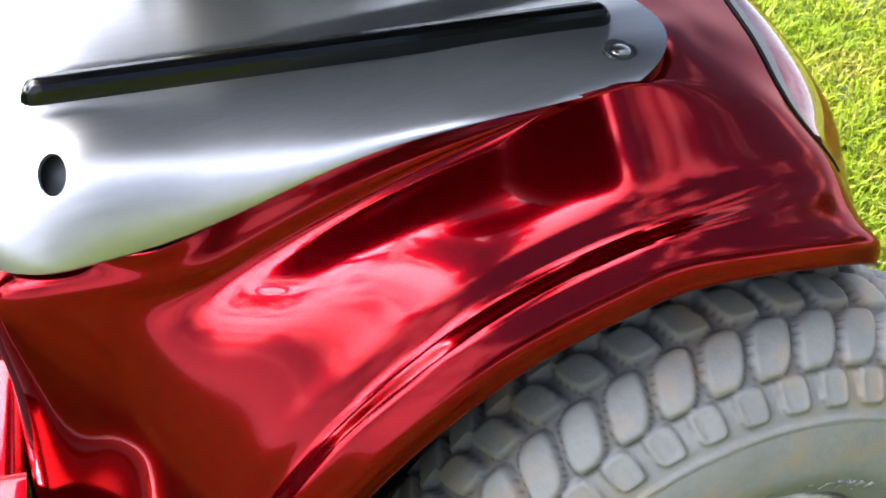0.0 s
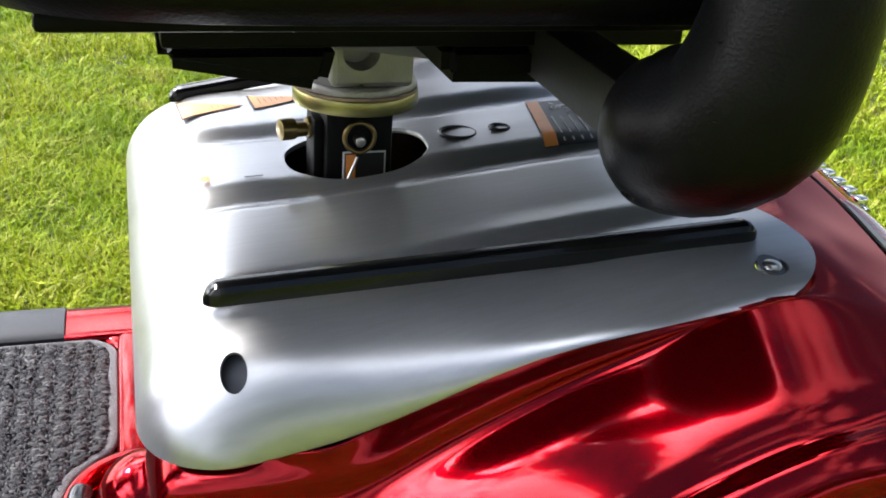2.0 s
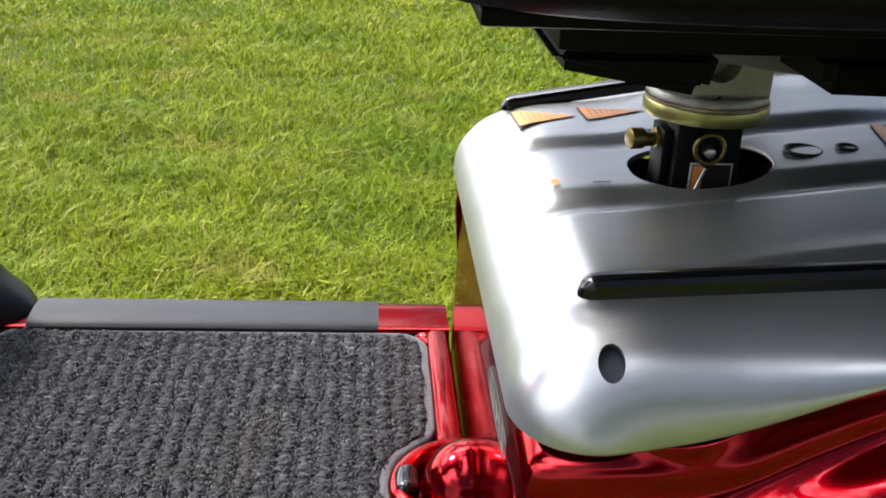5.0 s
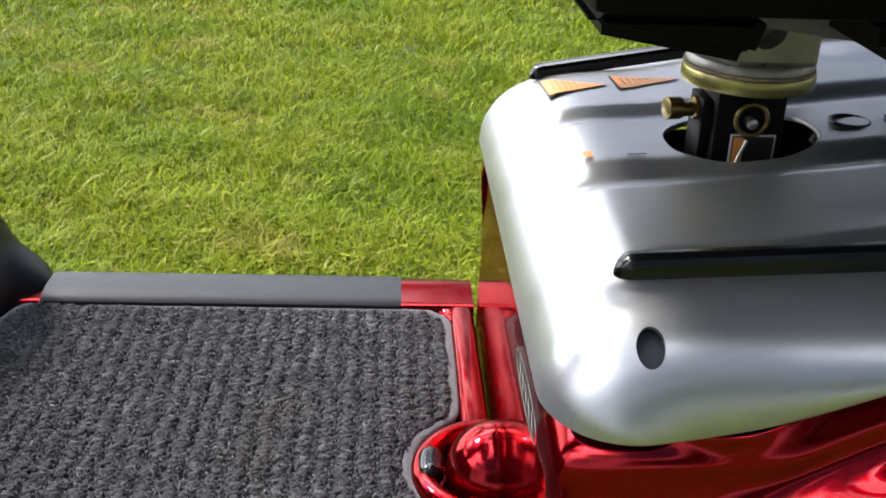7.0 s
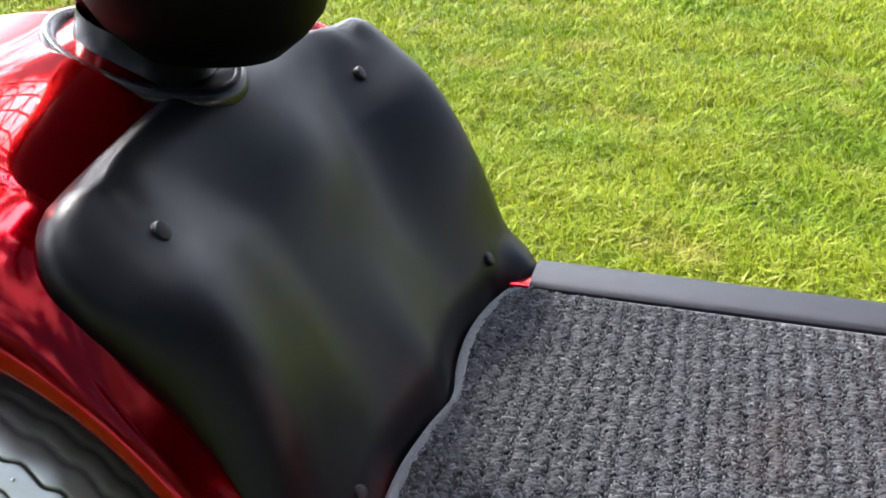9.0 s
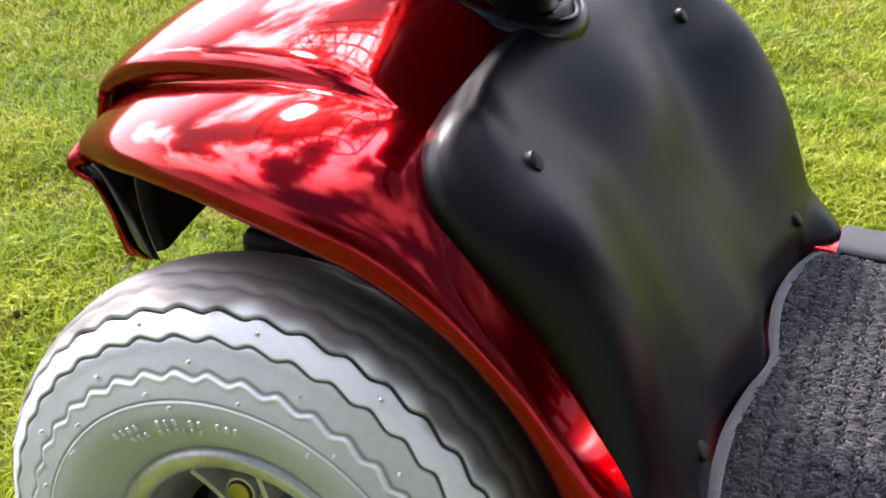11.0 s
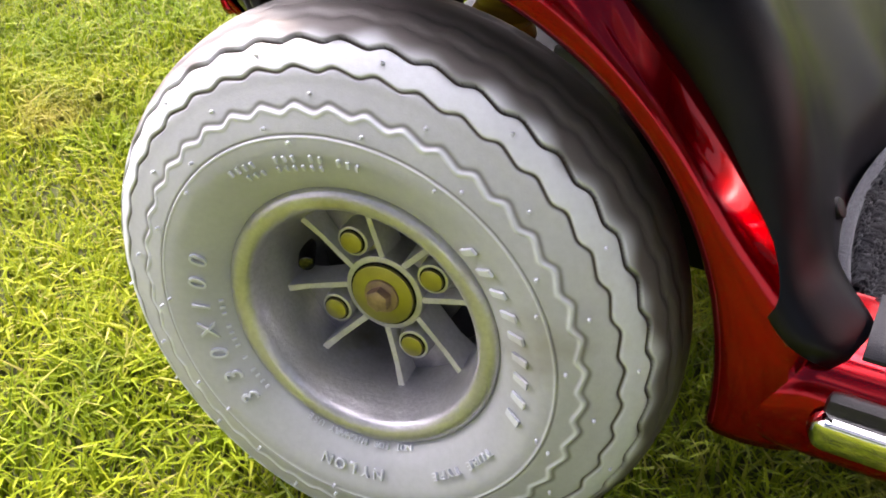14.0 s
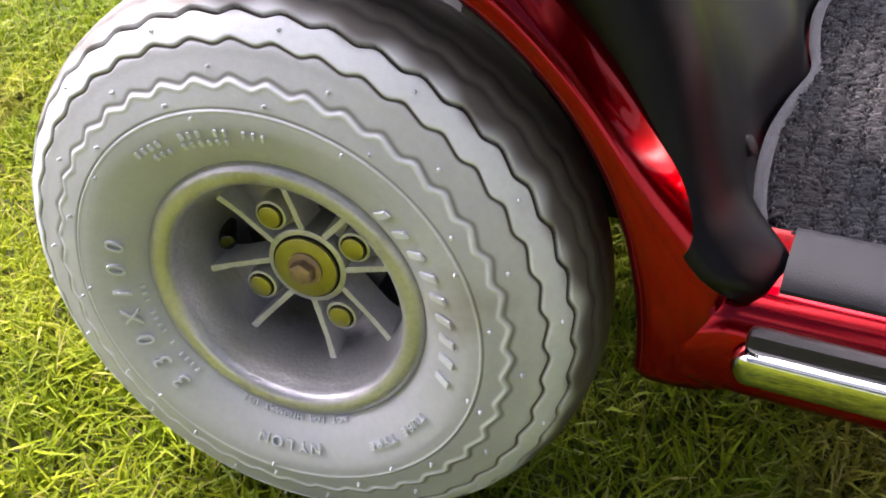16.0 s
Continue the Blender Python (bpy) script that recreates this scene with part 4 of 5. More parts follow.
tail_trim = part("tail_trim", tube("tail_trim", [on_tail(0.940 + 0.00010 * k, -0.020 - 0.0036 * k, 0.0008) for k in range(24)], 0.0022, CHROME, squash=0.7), CHROME, scooter, "raised chrome badge strip on the tail")
for k in range(8):
    p = Vector(on_tail(0.9405, -0.022 - 0.0105 * k, 0.0022))
    part("badge_bar", box_bm(p.x - 0.0042, p.x + 0.0036, p.y - 0.0036, p.y + 0.0036, p.z - 0.0022, p.z + 0.0022, 0.0010, 2), CHROME, tail_trim)


# ---- silver seat deck cover ----
def top_z(x, y):
    z = np.interp(x, (0.55, 0.64, 0.72, 0.76, 0.84), (0.388, 0.394, 0.4045, 0.4095, 0.4185))
    lift = smoothstep(0.62, 0.80, x) * smoothstep(0.11, 0.18, np.abs(y)) * 0.008
    lobes = 0.0
    fade = smoothstep(0.572, 0.592, x) * (1 - 0.5 * smoothstep(0.78, 0.83, x))
    for c, w, h in ((0.008, 0.047, 0.0056), (0.112, 0.052, 0.0056), (-0.096, 0.052, 0.0056)):
        lobes = lobes + h * (1 - smoothstep(w - 0.018, w + 0.003, np.abs(y - c)))
    return z + lift + lobes * fade - 0.003


def cover_mesh():
    nx, ny = 120, 240
    rows = []
    for i in range(nx):
        s = i / (nx - 1)
        row = []
        for j in range(ny):
            v = -1 + 2 * j / (ny - 1)
            v *= 1.5 - 0.5 * v * v
            e = abs(v)
            xb = 0.5500 + 0.2810 * s
            half = float(side_half(xb))
            # rounded plan corners
            y = v * half
            cf = max(0.0, (e * half - (half - 0.045)) / 0.045)
            front = 0.5500 + 0.040 * (1 - math.sqrt(max(0, 1 - cf * cf)))
            rear = 0.8360 - 0.034 * (1 - math.sqrt(max(0, 1 - cf * cf)))
            x = front + (rear - front) * s ** 1.25
            fx = max(0.0, (front + 0.060 - x) / 0.060)
            shoulder = np.interp(x, (0.58, 0.82), (0.148, 0.196))
            fy = max(0.0, (abs(y) - shoulder) / (half - shoulder))
            keep = max(0.0, (1 - min(1.0, fx) ** 2.5) * (1 - min(1.0, fy) ** 2.5))
            zt = float(top_z(x, y))
            ze = float(edge_z(x))
            power = np.interp(x, (0.60, 0.80), (0.5, 0.75))
            row.append((x, y, zt - (zt - ze) * (1 - keep ** power)))
        rows.append(row)
    P = np.array(rows)
    Q = P.copy()
    Q[..., 2] -= 0.0030
    Q[..., 1] *= 0.982
    Q[..., 0] += (0.69 - Q[..., 0]) * 0.016
    n = nx * ny
    verts = np.vstack([P.reshape(-1, 3), Q.reshape(-1, 3)])
    idx = np.arange(n).reshape(nx, ny)
    faces = [(int(idx[i, j]), int(idx[i + 1, j]), int(idx[i + 1, j + 1]), int(idx[i, j + 1])) for i in range(nx - 1) for j in range(ny - 1)]
    faces += [tuple(n + k for k in f[::-1]) for f in faces]
    rim = [int(k) for k in np.concatenate([idx[0, :-1], idx[:-1, -1], idx[-1, :0:-1], idx[:0:-1, 0]])]
    for a, b in zip(rim, rim[1:] + rim[:1]):
        faces.append((a, b, b + n, a + n))
    me = mesh_of("cover", verts, faces, SILVER)
    bm = bmesh.new()
    bm.from_mesh(me)
    bmesh.ops.recalc_face_normals(bm, faces=bm.faces[:])
    bm.to_mesh(me)
    bm.free()
    return me


SLOT = (0.0405, 0.0015, 0.0335)      # half length, middle and half width of the slot round the post


def slot_bm():
    bm = bmesh.new()
    loop = []
    for t in np.linspace(0, 2 * math.pi, 48, endpoint=False):
        c, s = math.cos(t), math.sin(t)
        loop.append((0.677 + SLOT[0] * math.copysign(abs(c) ** 0.8, c), SLOT[1] + SLOT[2] * math.copysign(abs(s) ** 0.8, s)))
    lo = [bm.verts.new((x, y, 0.30)) for x, y in loop]
    hi = [bm.verts.new((x, y, 0.50)) for x, y in loop]
    bm.faces.new(lo[::-1])
    bm.faces.new(hi)
    for i in range(48):
        bm.faces.new((lo[i], lo[(i + 1) % 48], hi[(i + 1) % 48], hi[i]))
    return bm


HOLES = [(0.5890, -0.1865, 0.376, (-0.25, -0.72, 0.65)), (0.5890, 0.1865, 0.376, (-0.25, 0.72, 0.65)), (0.8095, -0.2130, 0.424, (0.1, -0.30, 0.95)), (0.8095, 0.2130, 0.424, (0.1, 0.30, 0.95))]
cuts = [slot_bm()]
for x, y, z, nrm in HOLES:
    nrm = Vector(nrm).normalized()
    p = Vector((x, y, z))
    bm = rod_bm(p - nrm * 0.03, p + nrm * 0.03, 0.0088 if x < 0.7 else 0.0068, 28)
    if x < 0.7:
        bmesh.ops.scale(bm, vec=(0.62, 1, 1), space=Matrix.Translation(-p), verts=bm.verts[:])
    cuts.append(bm)
cover_me = baked("cover", cover_mesh(), [cut_by(cuts)])
cover_me.set_sharp_from_angle(angle=radians(40))
cover_ob = part("seat_deck_cover", cover_me, SILVER, scooter, "silver painted cover with raised ribs and recessed screws")
for k, (x, y, z, nrm) in enumerate(HOLES):
    nrm = Vector(nrm).normalized()
    p = Vector((x, y, z)) - nrm * (0.0110 if k < 2 else 0.0050)
    bm = rod_bm(p - nrm * 0.0012, p + nrm * 0.0004, 0.0100 if k < 2 else 0.0066, 24)
    part("screw_cup", bm, CUP, cover_ob, "dull metal recessed screw cup")
    if k >= 2:
        part("cover_screw", ball_bm(p, 0.0045, (1, 1, 0.5), 16), STEEL, cover_ob, "domed screw head")
# pale tube only on the far right edge, painting the light on the slot wall
lip = []
for t in np.linspace(radians(88), radians(-42), 30):
    c, q = math.cos(t), math.sin(t)
    x, y = 0.677 + SLOT[0] * math.copysign(abs(c) ** 0.8, c), SLOT[1] + SLOT[2] * math.copysign(abs(q) ** 0.8, q)
    lip.append((x, y, float(top_z(x, y)) - 0.0014))
part("slot_lip", tube("slot_lip", lip, [0.0004] + list(np.linspace(0.0008, 0.0016, 27)) + [0.0011, 0.0004], PALE_PLATE, 10), PALE_PLATE, cover_ob, "folded slot edge, pale where its wall is lit")
# near-black block in the slot; its colour stands for the shade inside
part("slot_shade", box_bm(0.620, 0.740, -0.055, 0.075, 0.330, 0.3800, 0.001), DARK, scooter, "near-black block standing in for shade round the seat post")
# sliding rails on the cover
for sgn in (-1, 1):
    a, b = Vector((0.5800, sgn * 0.1490, 0.3945)), Vector((0.8170, sgn * 0.1845, 0.4255))
    rows = []
    for t in 0.5 - 0.5 * np.cos(np.linspace(0, math.pi, 40)):
        p = a.lerp(b, float(t))
        sec = [(-0.0060, -0.0055), (-0.0060, 0.0004), (-0.0046, 0.0026), (-0.0014, 0.0036), (-0.0004, 0.0022), (0.0008, 0.0034), (0.0042, 0.0030), (0.0060, 0.0006), (0.0060, -0.0055)]
        f = math.sqrt(max(0.06, 1 - max(0.0, 1 - min(t, 1 - t) / 0.028) ** 2))
        rows.append([(p.x, p.y + w * f, p.z + (h + 0.0055) * f - 0.0055) for w, h in sec])
    me = grid("rail", rows, BLACK, wrap_v=True)
    bm = bmesh.new()
    bm.from_mesh(me)
    bmesh.ops.holes_fill(bm, edges=[e for e in bm.edges if e.is_boundary])
    part("bumper_strip", bm, GLOSS_BLACK, scooter, "black rubber bumper strip with a groove", sharp=30)


# stickers and small marks on the cover
def on_cover(x, y, up=0.0006):
    return (x, y, float(top_z(x, y)) + up)


def sticker(name, poly, mat, parent, up=0.0006, label="", sub=8):
    """A thin sticker laid on the cover: a grid over a quad given by its corners in plan."""
    a, b, c, d = [np.array(p, float) for p in poly]
    rows = []
    for s in np.linspace(0, 1, sub):
        rows.append([on_cover(*((a * (1 - t) + b * t) * (1 - s) + (d * (1 - t) + c * t) * s), up) for t in np.linspace(0, 1, sub)])
    return part(name, grid(name, rows, mat), mat, parent, label)


for k, x0 in enumerate((0.5835, 0.6290)):
    s = sticker("warning_sticker", [(x0, 0.132), (x0 + 0.002, 0.0940 + 0.006 * k), (x0 + 0.0420, 0.1110), (x0 + 0.0420, 0.1116)], INK, cover_ob, 0.0006, "orange triangular warning sticker with black edge")
    sticker("sticker_field", [(x0 + 0.0012, 0.1300), (x0 + 0.0028, 0.0960 + 0.006 * k), (x0 + 0.0400, 0.1108), (x0 + 0.0400, 0.1118)], ORANGE, s, 0.0010)
    for i in range(7):
        f = 0.06 + 0.125 * i
        sticker("printed_line", [(x0 + 0.004 + 0.030 * f, 0.1255 - 0.012 * f), (x0 + 0.005 + 0.030 * f, 0.1030 + 0.006 * k + 0.009 * f), (x0 + 0.0058 + 0.030 * f, 0.1030 + 0.006 * k + 0.009 * f), (x0 + 0.0048 + 0.030 * f, 0.1255 - 0.012 * f)], RUST, s, 0.0013, sub=3)
s = sticker("notice_sticker", [(0.7910, 0.040), (0.7770, -0.033), (0.8290, -0.033), (0.8330, 0.040)], INK, cover_ob, 0.0006, "black and orange notice sticker with scuffed print")
sticker("sticker_band", [(0.7910, 0.040), (0.7770, -0.033), (0.7850, -0.033), (0.7990, 0.040)], ORANGE, s, 0.0010)
for i in range(7):
    x0 = 0.7895 + 0.0055 * i
    sticker("printed_line", [(x0 + 0.0060, 0.008), (x0, -0.030), (x0 + 0.0011, -0.030), (x0 + 0.0071, 0.008)], PALE, s, 0.0010, sub=4)
rng = np.random.default_rng(12)
for i in range(46):
    x0, y0, a = 0.815 + rng.normal(0, 0.0065), 0.024 + rng.normal(0, 0.0055), rng.uniform(0, math.pi)
    dx, dy = 0.0022 * math.cos(a), 0.0022 * math.sin(a)
    sticker("scuff", [(x0 - dx - dy * 0.25, y0 - dy + dx * 0.25), (x0 + dx - dy * 0.25, y0 + dy + dx * 0.25), (x0 + dx + dy * 0.25, y0 + dy - dx * 0.25), (x0 - dx + dy * 0.25, y0 - dy - dx * 0.25)], PALE, s, 0.0013, sub=2)
for x, y, r in ((0.737, 0.004, 0.0105), (0.7615, 0.002, 0.0055)):
    z = float(top_z(x, y))
    part("vent_ring", tube("vent_ring", [(x + r * math.cos(t), y + r * math.sin(t), z + 0.0002) for t in np.linspace(0, 2 * math.pi, 32, endpoint=False)], 0.0012, BLACK, 8, True), BLACK, cover_ob, "small dark moulded ring")
sticker("small_label", [(0.589, -0.010), (0.589, -0.018), (0.594, -0.018), (0.594, -0.010)], ORANGE, cover_ob)
sticker("small_mark", [(0.612, -0.0165), (0.612, -0.0185), (0.622, -0.0185), (0.622, -0.0165)], INK, cover_ob)

# ---- seat post, swivel and seat ----
post = part("seat_post", box_bm(0.6555, 0.6930, -0.0180, 0.0190, 0.300, 0.4335, 0.003), DARK, scooter, "black square seat post")
part("post_rib", box_bm(0.6500, 0.6560, -0.0120, 0.0120, 0.330, 0.4240, 0.001), DARK, post)
lab = part("post_label", box_bm(0.6650, 0.6890, -0.0188, -0.0180, 0.3850, 0.4080, 0.0003, 1), PALE, post, "black and orange label with pale border")
part("label_face", box_bm(0.6660, 0.6880, -0.0192, -0.0186, 0.3860, 0.4070, 0.0002, 1), INK, lab)
part("label_band", box_bm(0.6665, 0.6720, -0.0196, -0.0190, 0.3865, 0.4065, 0.0001, 1), ORANGE, lab)
part("height_bolt", rod_bm((0.6560, 0.0, 0.4160), (0.6330, -0.004, 0.4160), 0.0040, 16), BRASS, post)
part("bolt_head", rod_bm((0.6410, -0.003, 0.4170), (0.6325, -0.005, 0.4170), 0.0060, 20, bevel=0.001), BRASS, post, "knurled brass bolt head")
part("lock_nut", rod_bm((0.6545, -0.001, 0.4170), (0.6475, -0.002, 0.4170), 0.0064, 6, bevel=0.001), BRASS, post)
ringp = [(0.6732 + 0.0082 * math.cos(t), -0.0225, 0.4172 + 0.0082 * math.sin(t)) for t in np.linspace(0, 2 * math.pi, 32, endpoint=False)]
part("pull_ring", tube("pull_ring", ringp, 0.0013, BRASS, 10, True), BRASS, post, "brass split ring")
part("lock_pin", rod_bm((0.6732, -0.0180, 0.4155), (0.6732, -0.0262, 0.4155), 0.0030, 18, bevel=0.001), STEEL, post, "steel locking pin")
part("pin_wire", tube("pin_wire", [(0.6720, -0.0235, 0.4065), (0.6660, -0.0270, 0.3940), (0.6600, -0.0300, 0.3830)], 0.0009, STEEL, 8), STEEL, post)
part("swivel_disc", rod_bm((0.6750, 0.0, 0.4318), (0.6750, 0.0, 0.4402), 0.0346, 64, bevel=0.001), ZINC, post, "yellow zinc swivel disc")
part("swivel_washer", rod_bm((0.6750, 0.0, 0.4402), (0.6750, 0.0, 0.4418), 0.0340, 64), RUST, post)
part("swivel_skirt", rod_bm((0.6750, 0.0, 0.4418), (0.6750, 0.0, 0.4470), 0.0338, 64, r2=0.0325, bevel=0.001), CAST, post)
casting = baked("swivel_casting", (lambda me: (box_bm(0.6560, 0.7000, -0.0300, 0.0300, 0.4465, 0.4700, 0.003).to_mesh(me), me.materials.append(CAST), me)[-1])(bpy.data.meshes.new("casting")),
                [cut_by([rod_bm((0.6715, -0.06, 0.4655), (0.6715, -0.012, 0.4655), 0.0098, 28), rod_bm((0.6720, -0.06, 0.4470), (0.6720, -0.01, 0.4470), 0.0017, 14)])])
cast_ob = part("swivel_casting", casting, CAST, post, "pale cast metal seat swivel")
bm = bmesh.new()
lo = [bm.verts.new((x, y, z)) for x, y, z in ((0.6545, -0.034, 0.4690), (0.7250, -0.034, 0.4600), (0.7250, 0.034, 0.4600), (0.6545, 0.034, 0.4690))]
hi = [bm.verts.new((x, y, 0.4890)) for x, y in ((0.6530, -0.046), (0.7330, -0.046), (0.7330, 0.046), (0.6530, 0.046))]
bm.faces.new(lo[::-1])
bm.faces.new(hi)
for i in range(4):
    bm.faces.new((lo[i], lo[(i + 1) % 4], hi[(i + 1) % 4], hi[i]))
bmesh.ops.bevel(bm, geom=bm.edges[:], offset=0.0018, segments=2, affect='EDGES')
part("swivel_flange", bm, CAST, cast_ob)

seat = part("seat_frame", box_bm(0.5690, 0.8080, -0.112, 0.112, 0.4880, 0.5250, 0.002), DARK, scooter, "black seat base frame")
for x0, x1, slope in ((0.5680, 0.6390, 1), (0.6920, 0.7640, 0)):
    bm = bmesh.new()
    zs = (0.4790, 0.4670) if slope else (0.4700, 0.4690)
    q = [(x0, zs[0]), (x1, zs[1]), (x1 + (0.006 if slope else 0.0), 0.4900), (x0, 0.4900)]
    lo = [bm.verts.new((x, -0.110, z)) for x, z in q]
    hi = [bm.verts.new((x, 0.110, z)) for x, z in q]
    bm.faces.new(lo)
    bm.faces.new(hi[::-1])
    for i in range(4):
        bm.faces.new((lo[i], hi[i], hi[(i + 1) % 4], lo[(i + 1) % 4]))
    bmesh.ops.bevel(bm, geom=bm.edges[:], offset=0.006, segments=3, affect='EDGES')
    part("seat_bracket", bm, DARK, seat)
# cushion
rows = []
for t in np.linspace(0, 2 * math.pi, 72, endpoint=False):
    c, s = math.cos(t), math.sin(t)
    px_, py_ = 0.700 + 0.209 * math.copysign(abs(c) ** 0.35, c), 0.225 * math.copysign(abs(s) ** 0.35, s)
    row = []
    for k, dz in ((0.0, 0.5170), (0.6, 0.5170), (0.90, 0.5180), (0.965, 0.5215), (0.99, 0.530), (1.0, 0.542), (1.0, 0.580), (0.985, 0.595), (0.93, 0.605), (0.5, 0.615), (0.0, 0.617)):
        row.append((0.700 + (px_ - 0.700) * k, py_ * k, dz))
    rows.append(row)
part("front_pan", box_bm(0.5265, 0.860, -0.187, 0.187, 0.5120, 0.5190, 0.002), DARK, seat)
part("seat_cushion", grid("seat_cushion", rows, VINYL, wrap_u=True, flip=True), VINYL, scooter, "black vinyl seat cushion")
rows = []
for t in np.linspace(0, 2 * math.pi, 60, endpoint=False):
    c, s = math.cos(t), math.sin(t)
    y_, z_ = 0.185 * math.copysign(abs(c) ** 0.4, c), 0.860 + 0.220 * math.copysign(abs(s) ** 0.4, s)
    rows.append([(x + 0.03 + 0.25 * (z_ - 0.85), y_ * k, 0.850 + (z_ - 0.850) * k) for x, k in ((0.865, 0.0), (0.868, 0.8), (0.880, 0.97), (0.900, 1.0), (0.925, 1.0), (0.945, 0.95), (0.950, 0.8), (0.950, 0.0))])
part("backrest", grid("backrest", rows, VINYL, wrap_u=True), VINYL, scooter, "black vinyl seat backrest")
# arm rest elbows and their tubes
for sgn in (-1, 1):
    path = spline([(0.7440, sgn * 0.200, 0.4830), (0.7520, sgn * 0.228, 0.4850), (0.7620, sgn * 0.247, 0.5010), (0.7670, sgn * 0.255, 0.5420), (0.7680, sgn * 0.256, 0.6200), (0.7680, sgn * 0.256, 0.7050)], 44)
    rad = [0.018, 0.025, 0.0285] + [0.0315 - 0.0055 * float(smoothstep(6, 20, k)) for k in range(41)]
    arm = part("armrest_elbow", tube("armrest_elbow", path, rad, VINYL, 36), VINYL, scooter, "thick black moulded armrest elbow")
    bm = box_bm(-0.0125, 0.0125, 0, 1, -0.0125, 0.0125, 0.002)
    a, b = Vector((0.7460, sgn * 0.085, 0.4860)), Vector((0.7450, sgn * 0.205, 0.4840))
    for v in bm.verts:
        v.co = a.lerp(b, v.co.y) + Vector((v.co.x, 0, v.co.z))
    part("armrest_tube", bm, GREY_TUBE, arm, "grey square armrest tube")
    part("armrest_pad", tube("armrest_pad", spline([(0.80, sgn * 0.256, 0.715), (0.70, sgn * 0.258, 0.722), (0.53, sgn * 0.258, 0.722)], 20), [0.012, 0.024, 0.028] + [0.030] * 14 + [0.028, 0.024, 0.012], VINYL, 20, squash=0.6), VINYL, arm, "black armrest pad")

# ---- front: shield, hood, tiller ----
HUBZ = 0.165


def shield_edge(s):
    """Half width of the shield against its rise s, from the deck (0) to the top (1)."""
    return np.mean([np.interp(np.clip(s + k, 0, 1), (0.0, 0.04, 0.10, 0.20, 0.30, 0.45, 0.55, 0.65, 0.75, 0.84, 0.90, 0.94, 0.965, 0.985, 1.0), (0.206, 0.224, 0.233, 0.231, 0.226, 0.220, 0.220, 0.223, 0.226, 0.224, 0.216, 0.202, 0.172, 0.110, 0.060)) for k in np.linspace(-0.025, 0.025, 9)])


def shield_point(s, u, off=0.0):
    z = 0.190 + 0.222 * s
    x = 0.2205 - 0.698 * (z - 0.196)
    w = float(shield_edge(s))
    y = u * w
    e = abs(y)
    y += 0.0085 * float(smoothstep(0.1, 0.3, s))
    low = 1 - smoothstep(0.0, 0.55, s)
    # a soft ridge in the middle, hollows beside it, two full side lobes that roll over at the edge, toes on the deck
    ridge = 0.007 * math.exp(-(y / 0.030) ** 2) * low - 0.006 * math.exp(-((e - 0.085) / 0.045) ** 2) * (0.3 + 0.7 * low)
    swell = float(np.mean(np.interp(s + np.linspace(-0.06, 0.06, 7), (0.0, 0.20, 0.32, 0.42, 0.56, 0.70, 0.81, 0.95, 1.0), (0.004, 0.009, 0.019, 0.027, 0.031, 0.028, 0.015, 0.009, 0.008))))
    lobe = swell * float(smoothstep(0.060 + 0.07 * max(0.0, s - 0.7) / 0.3, 0.190, e))
    toe = 0.0140 * float((1 - smoothstep(0.0, 0.20, s)) * smoothstep(0.160, 0.195, e))
    t = min(1.0, max(0.0, (e - (w - 0.042)) / 0.042))
    roll = -(swell + 0.008) * (1 - math.sqrt(1 - t * t)) - 0.006 * max(0, (s - 0.9) / 0.1) ** 2
    nx, nz = 0.82, 0.572
    foot = -0.012 * float((1 - smoothstep(0.02, 0.20, s)) * (1 - smoothstep(0.150, 0.180, e)))
    mid = 0.0105 * math.exp(-((y - 0.018) / 0.065) ** 2) * math.exp(-((s - 0.73) / 0.17) ** 2)
    d = ridge + lobe + toe + roll + foot + mid + off
    z -= 0.0065 * math.exp(-((e - 0.160) / 0.012) ** 2) * float(smoothstep(0.82, 1.0, s))
    return (x + nx * d, y, z + nz * d)


rows = [[shield_point(s, u) for u in np.linspace(-1, 1, 81)] for s in np.linspace(0, 1, 70)]
shield = part("leg_shield", grid("leg_shield", rows, SHIELD, flip=True), SHIELD, scooter, "satin black moulded leg shield")
thick(shield, 0.006, -1)
for s, y in ((0.805, 0.132), (0.805, -0.168), (0.175, 0.150), (0.175, -0.146)):
    p = Vector(shield_point(s, y / float(shield_edge(s)), 0.0))
    n = Vector((0.82, 0, 0.572))
    part("shield_screw", rod_bm(p - n * 0.003, p + n * 0.0030, 0.0054, 18, bevel=0.0015), BLACK, shield, "black plastic screw cap")

def eased(a, xs, ys, span=7.0):
    return float(np.mean(np.interp(a + np.linspace(-span, span, 15), xs, ys)))


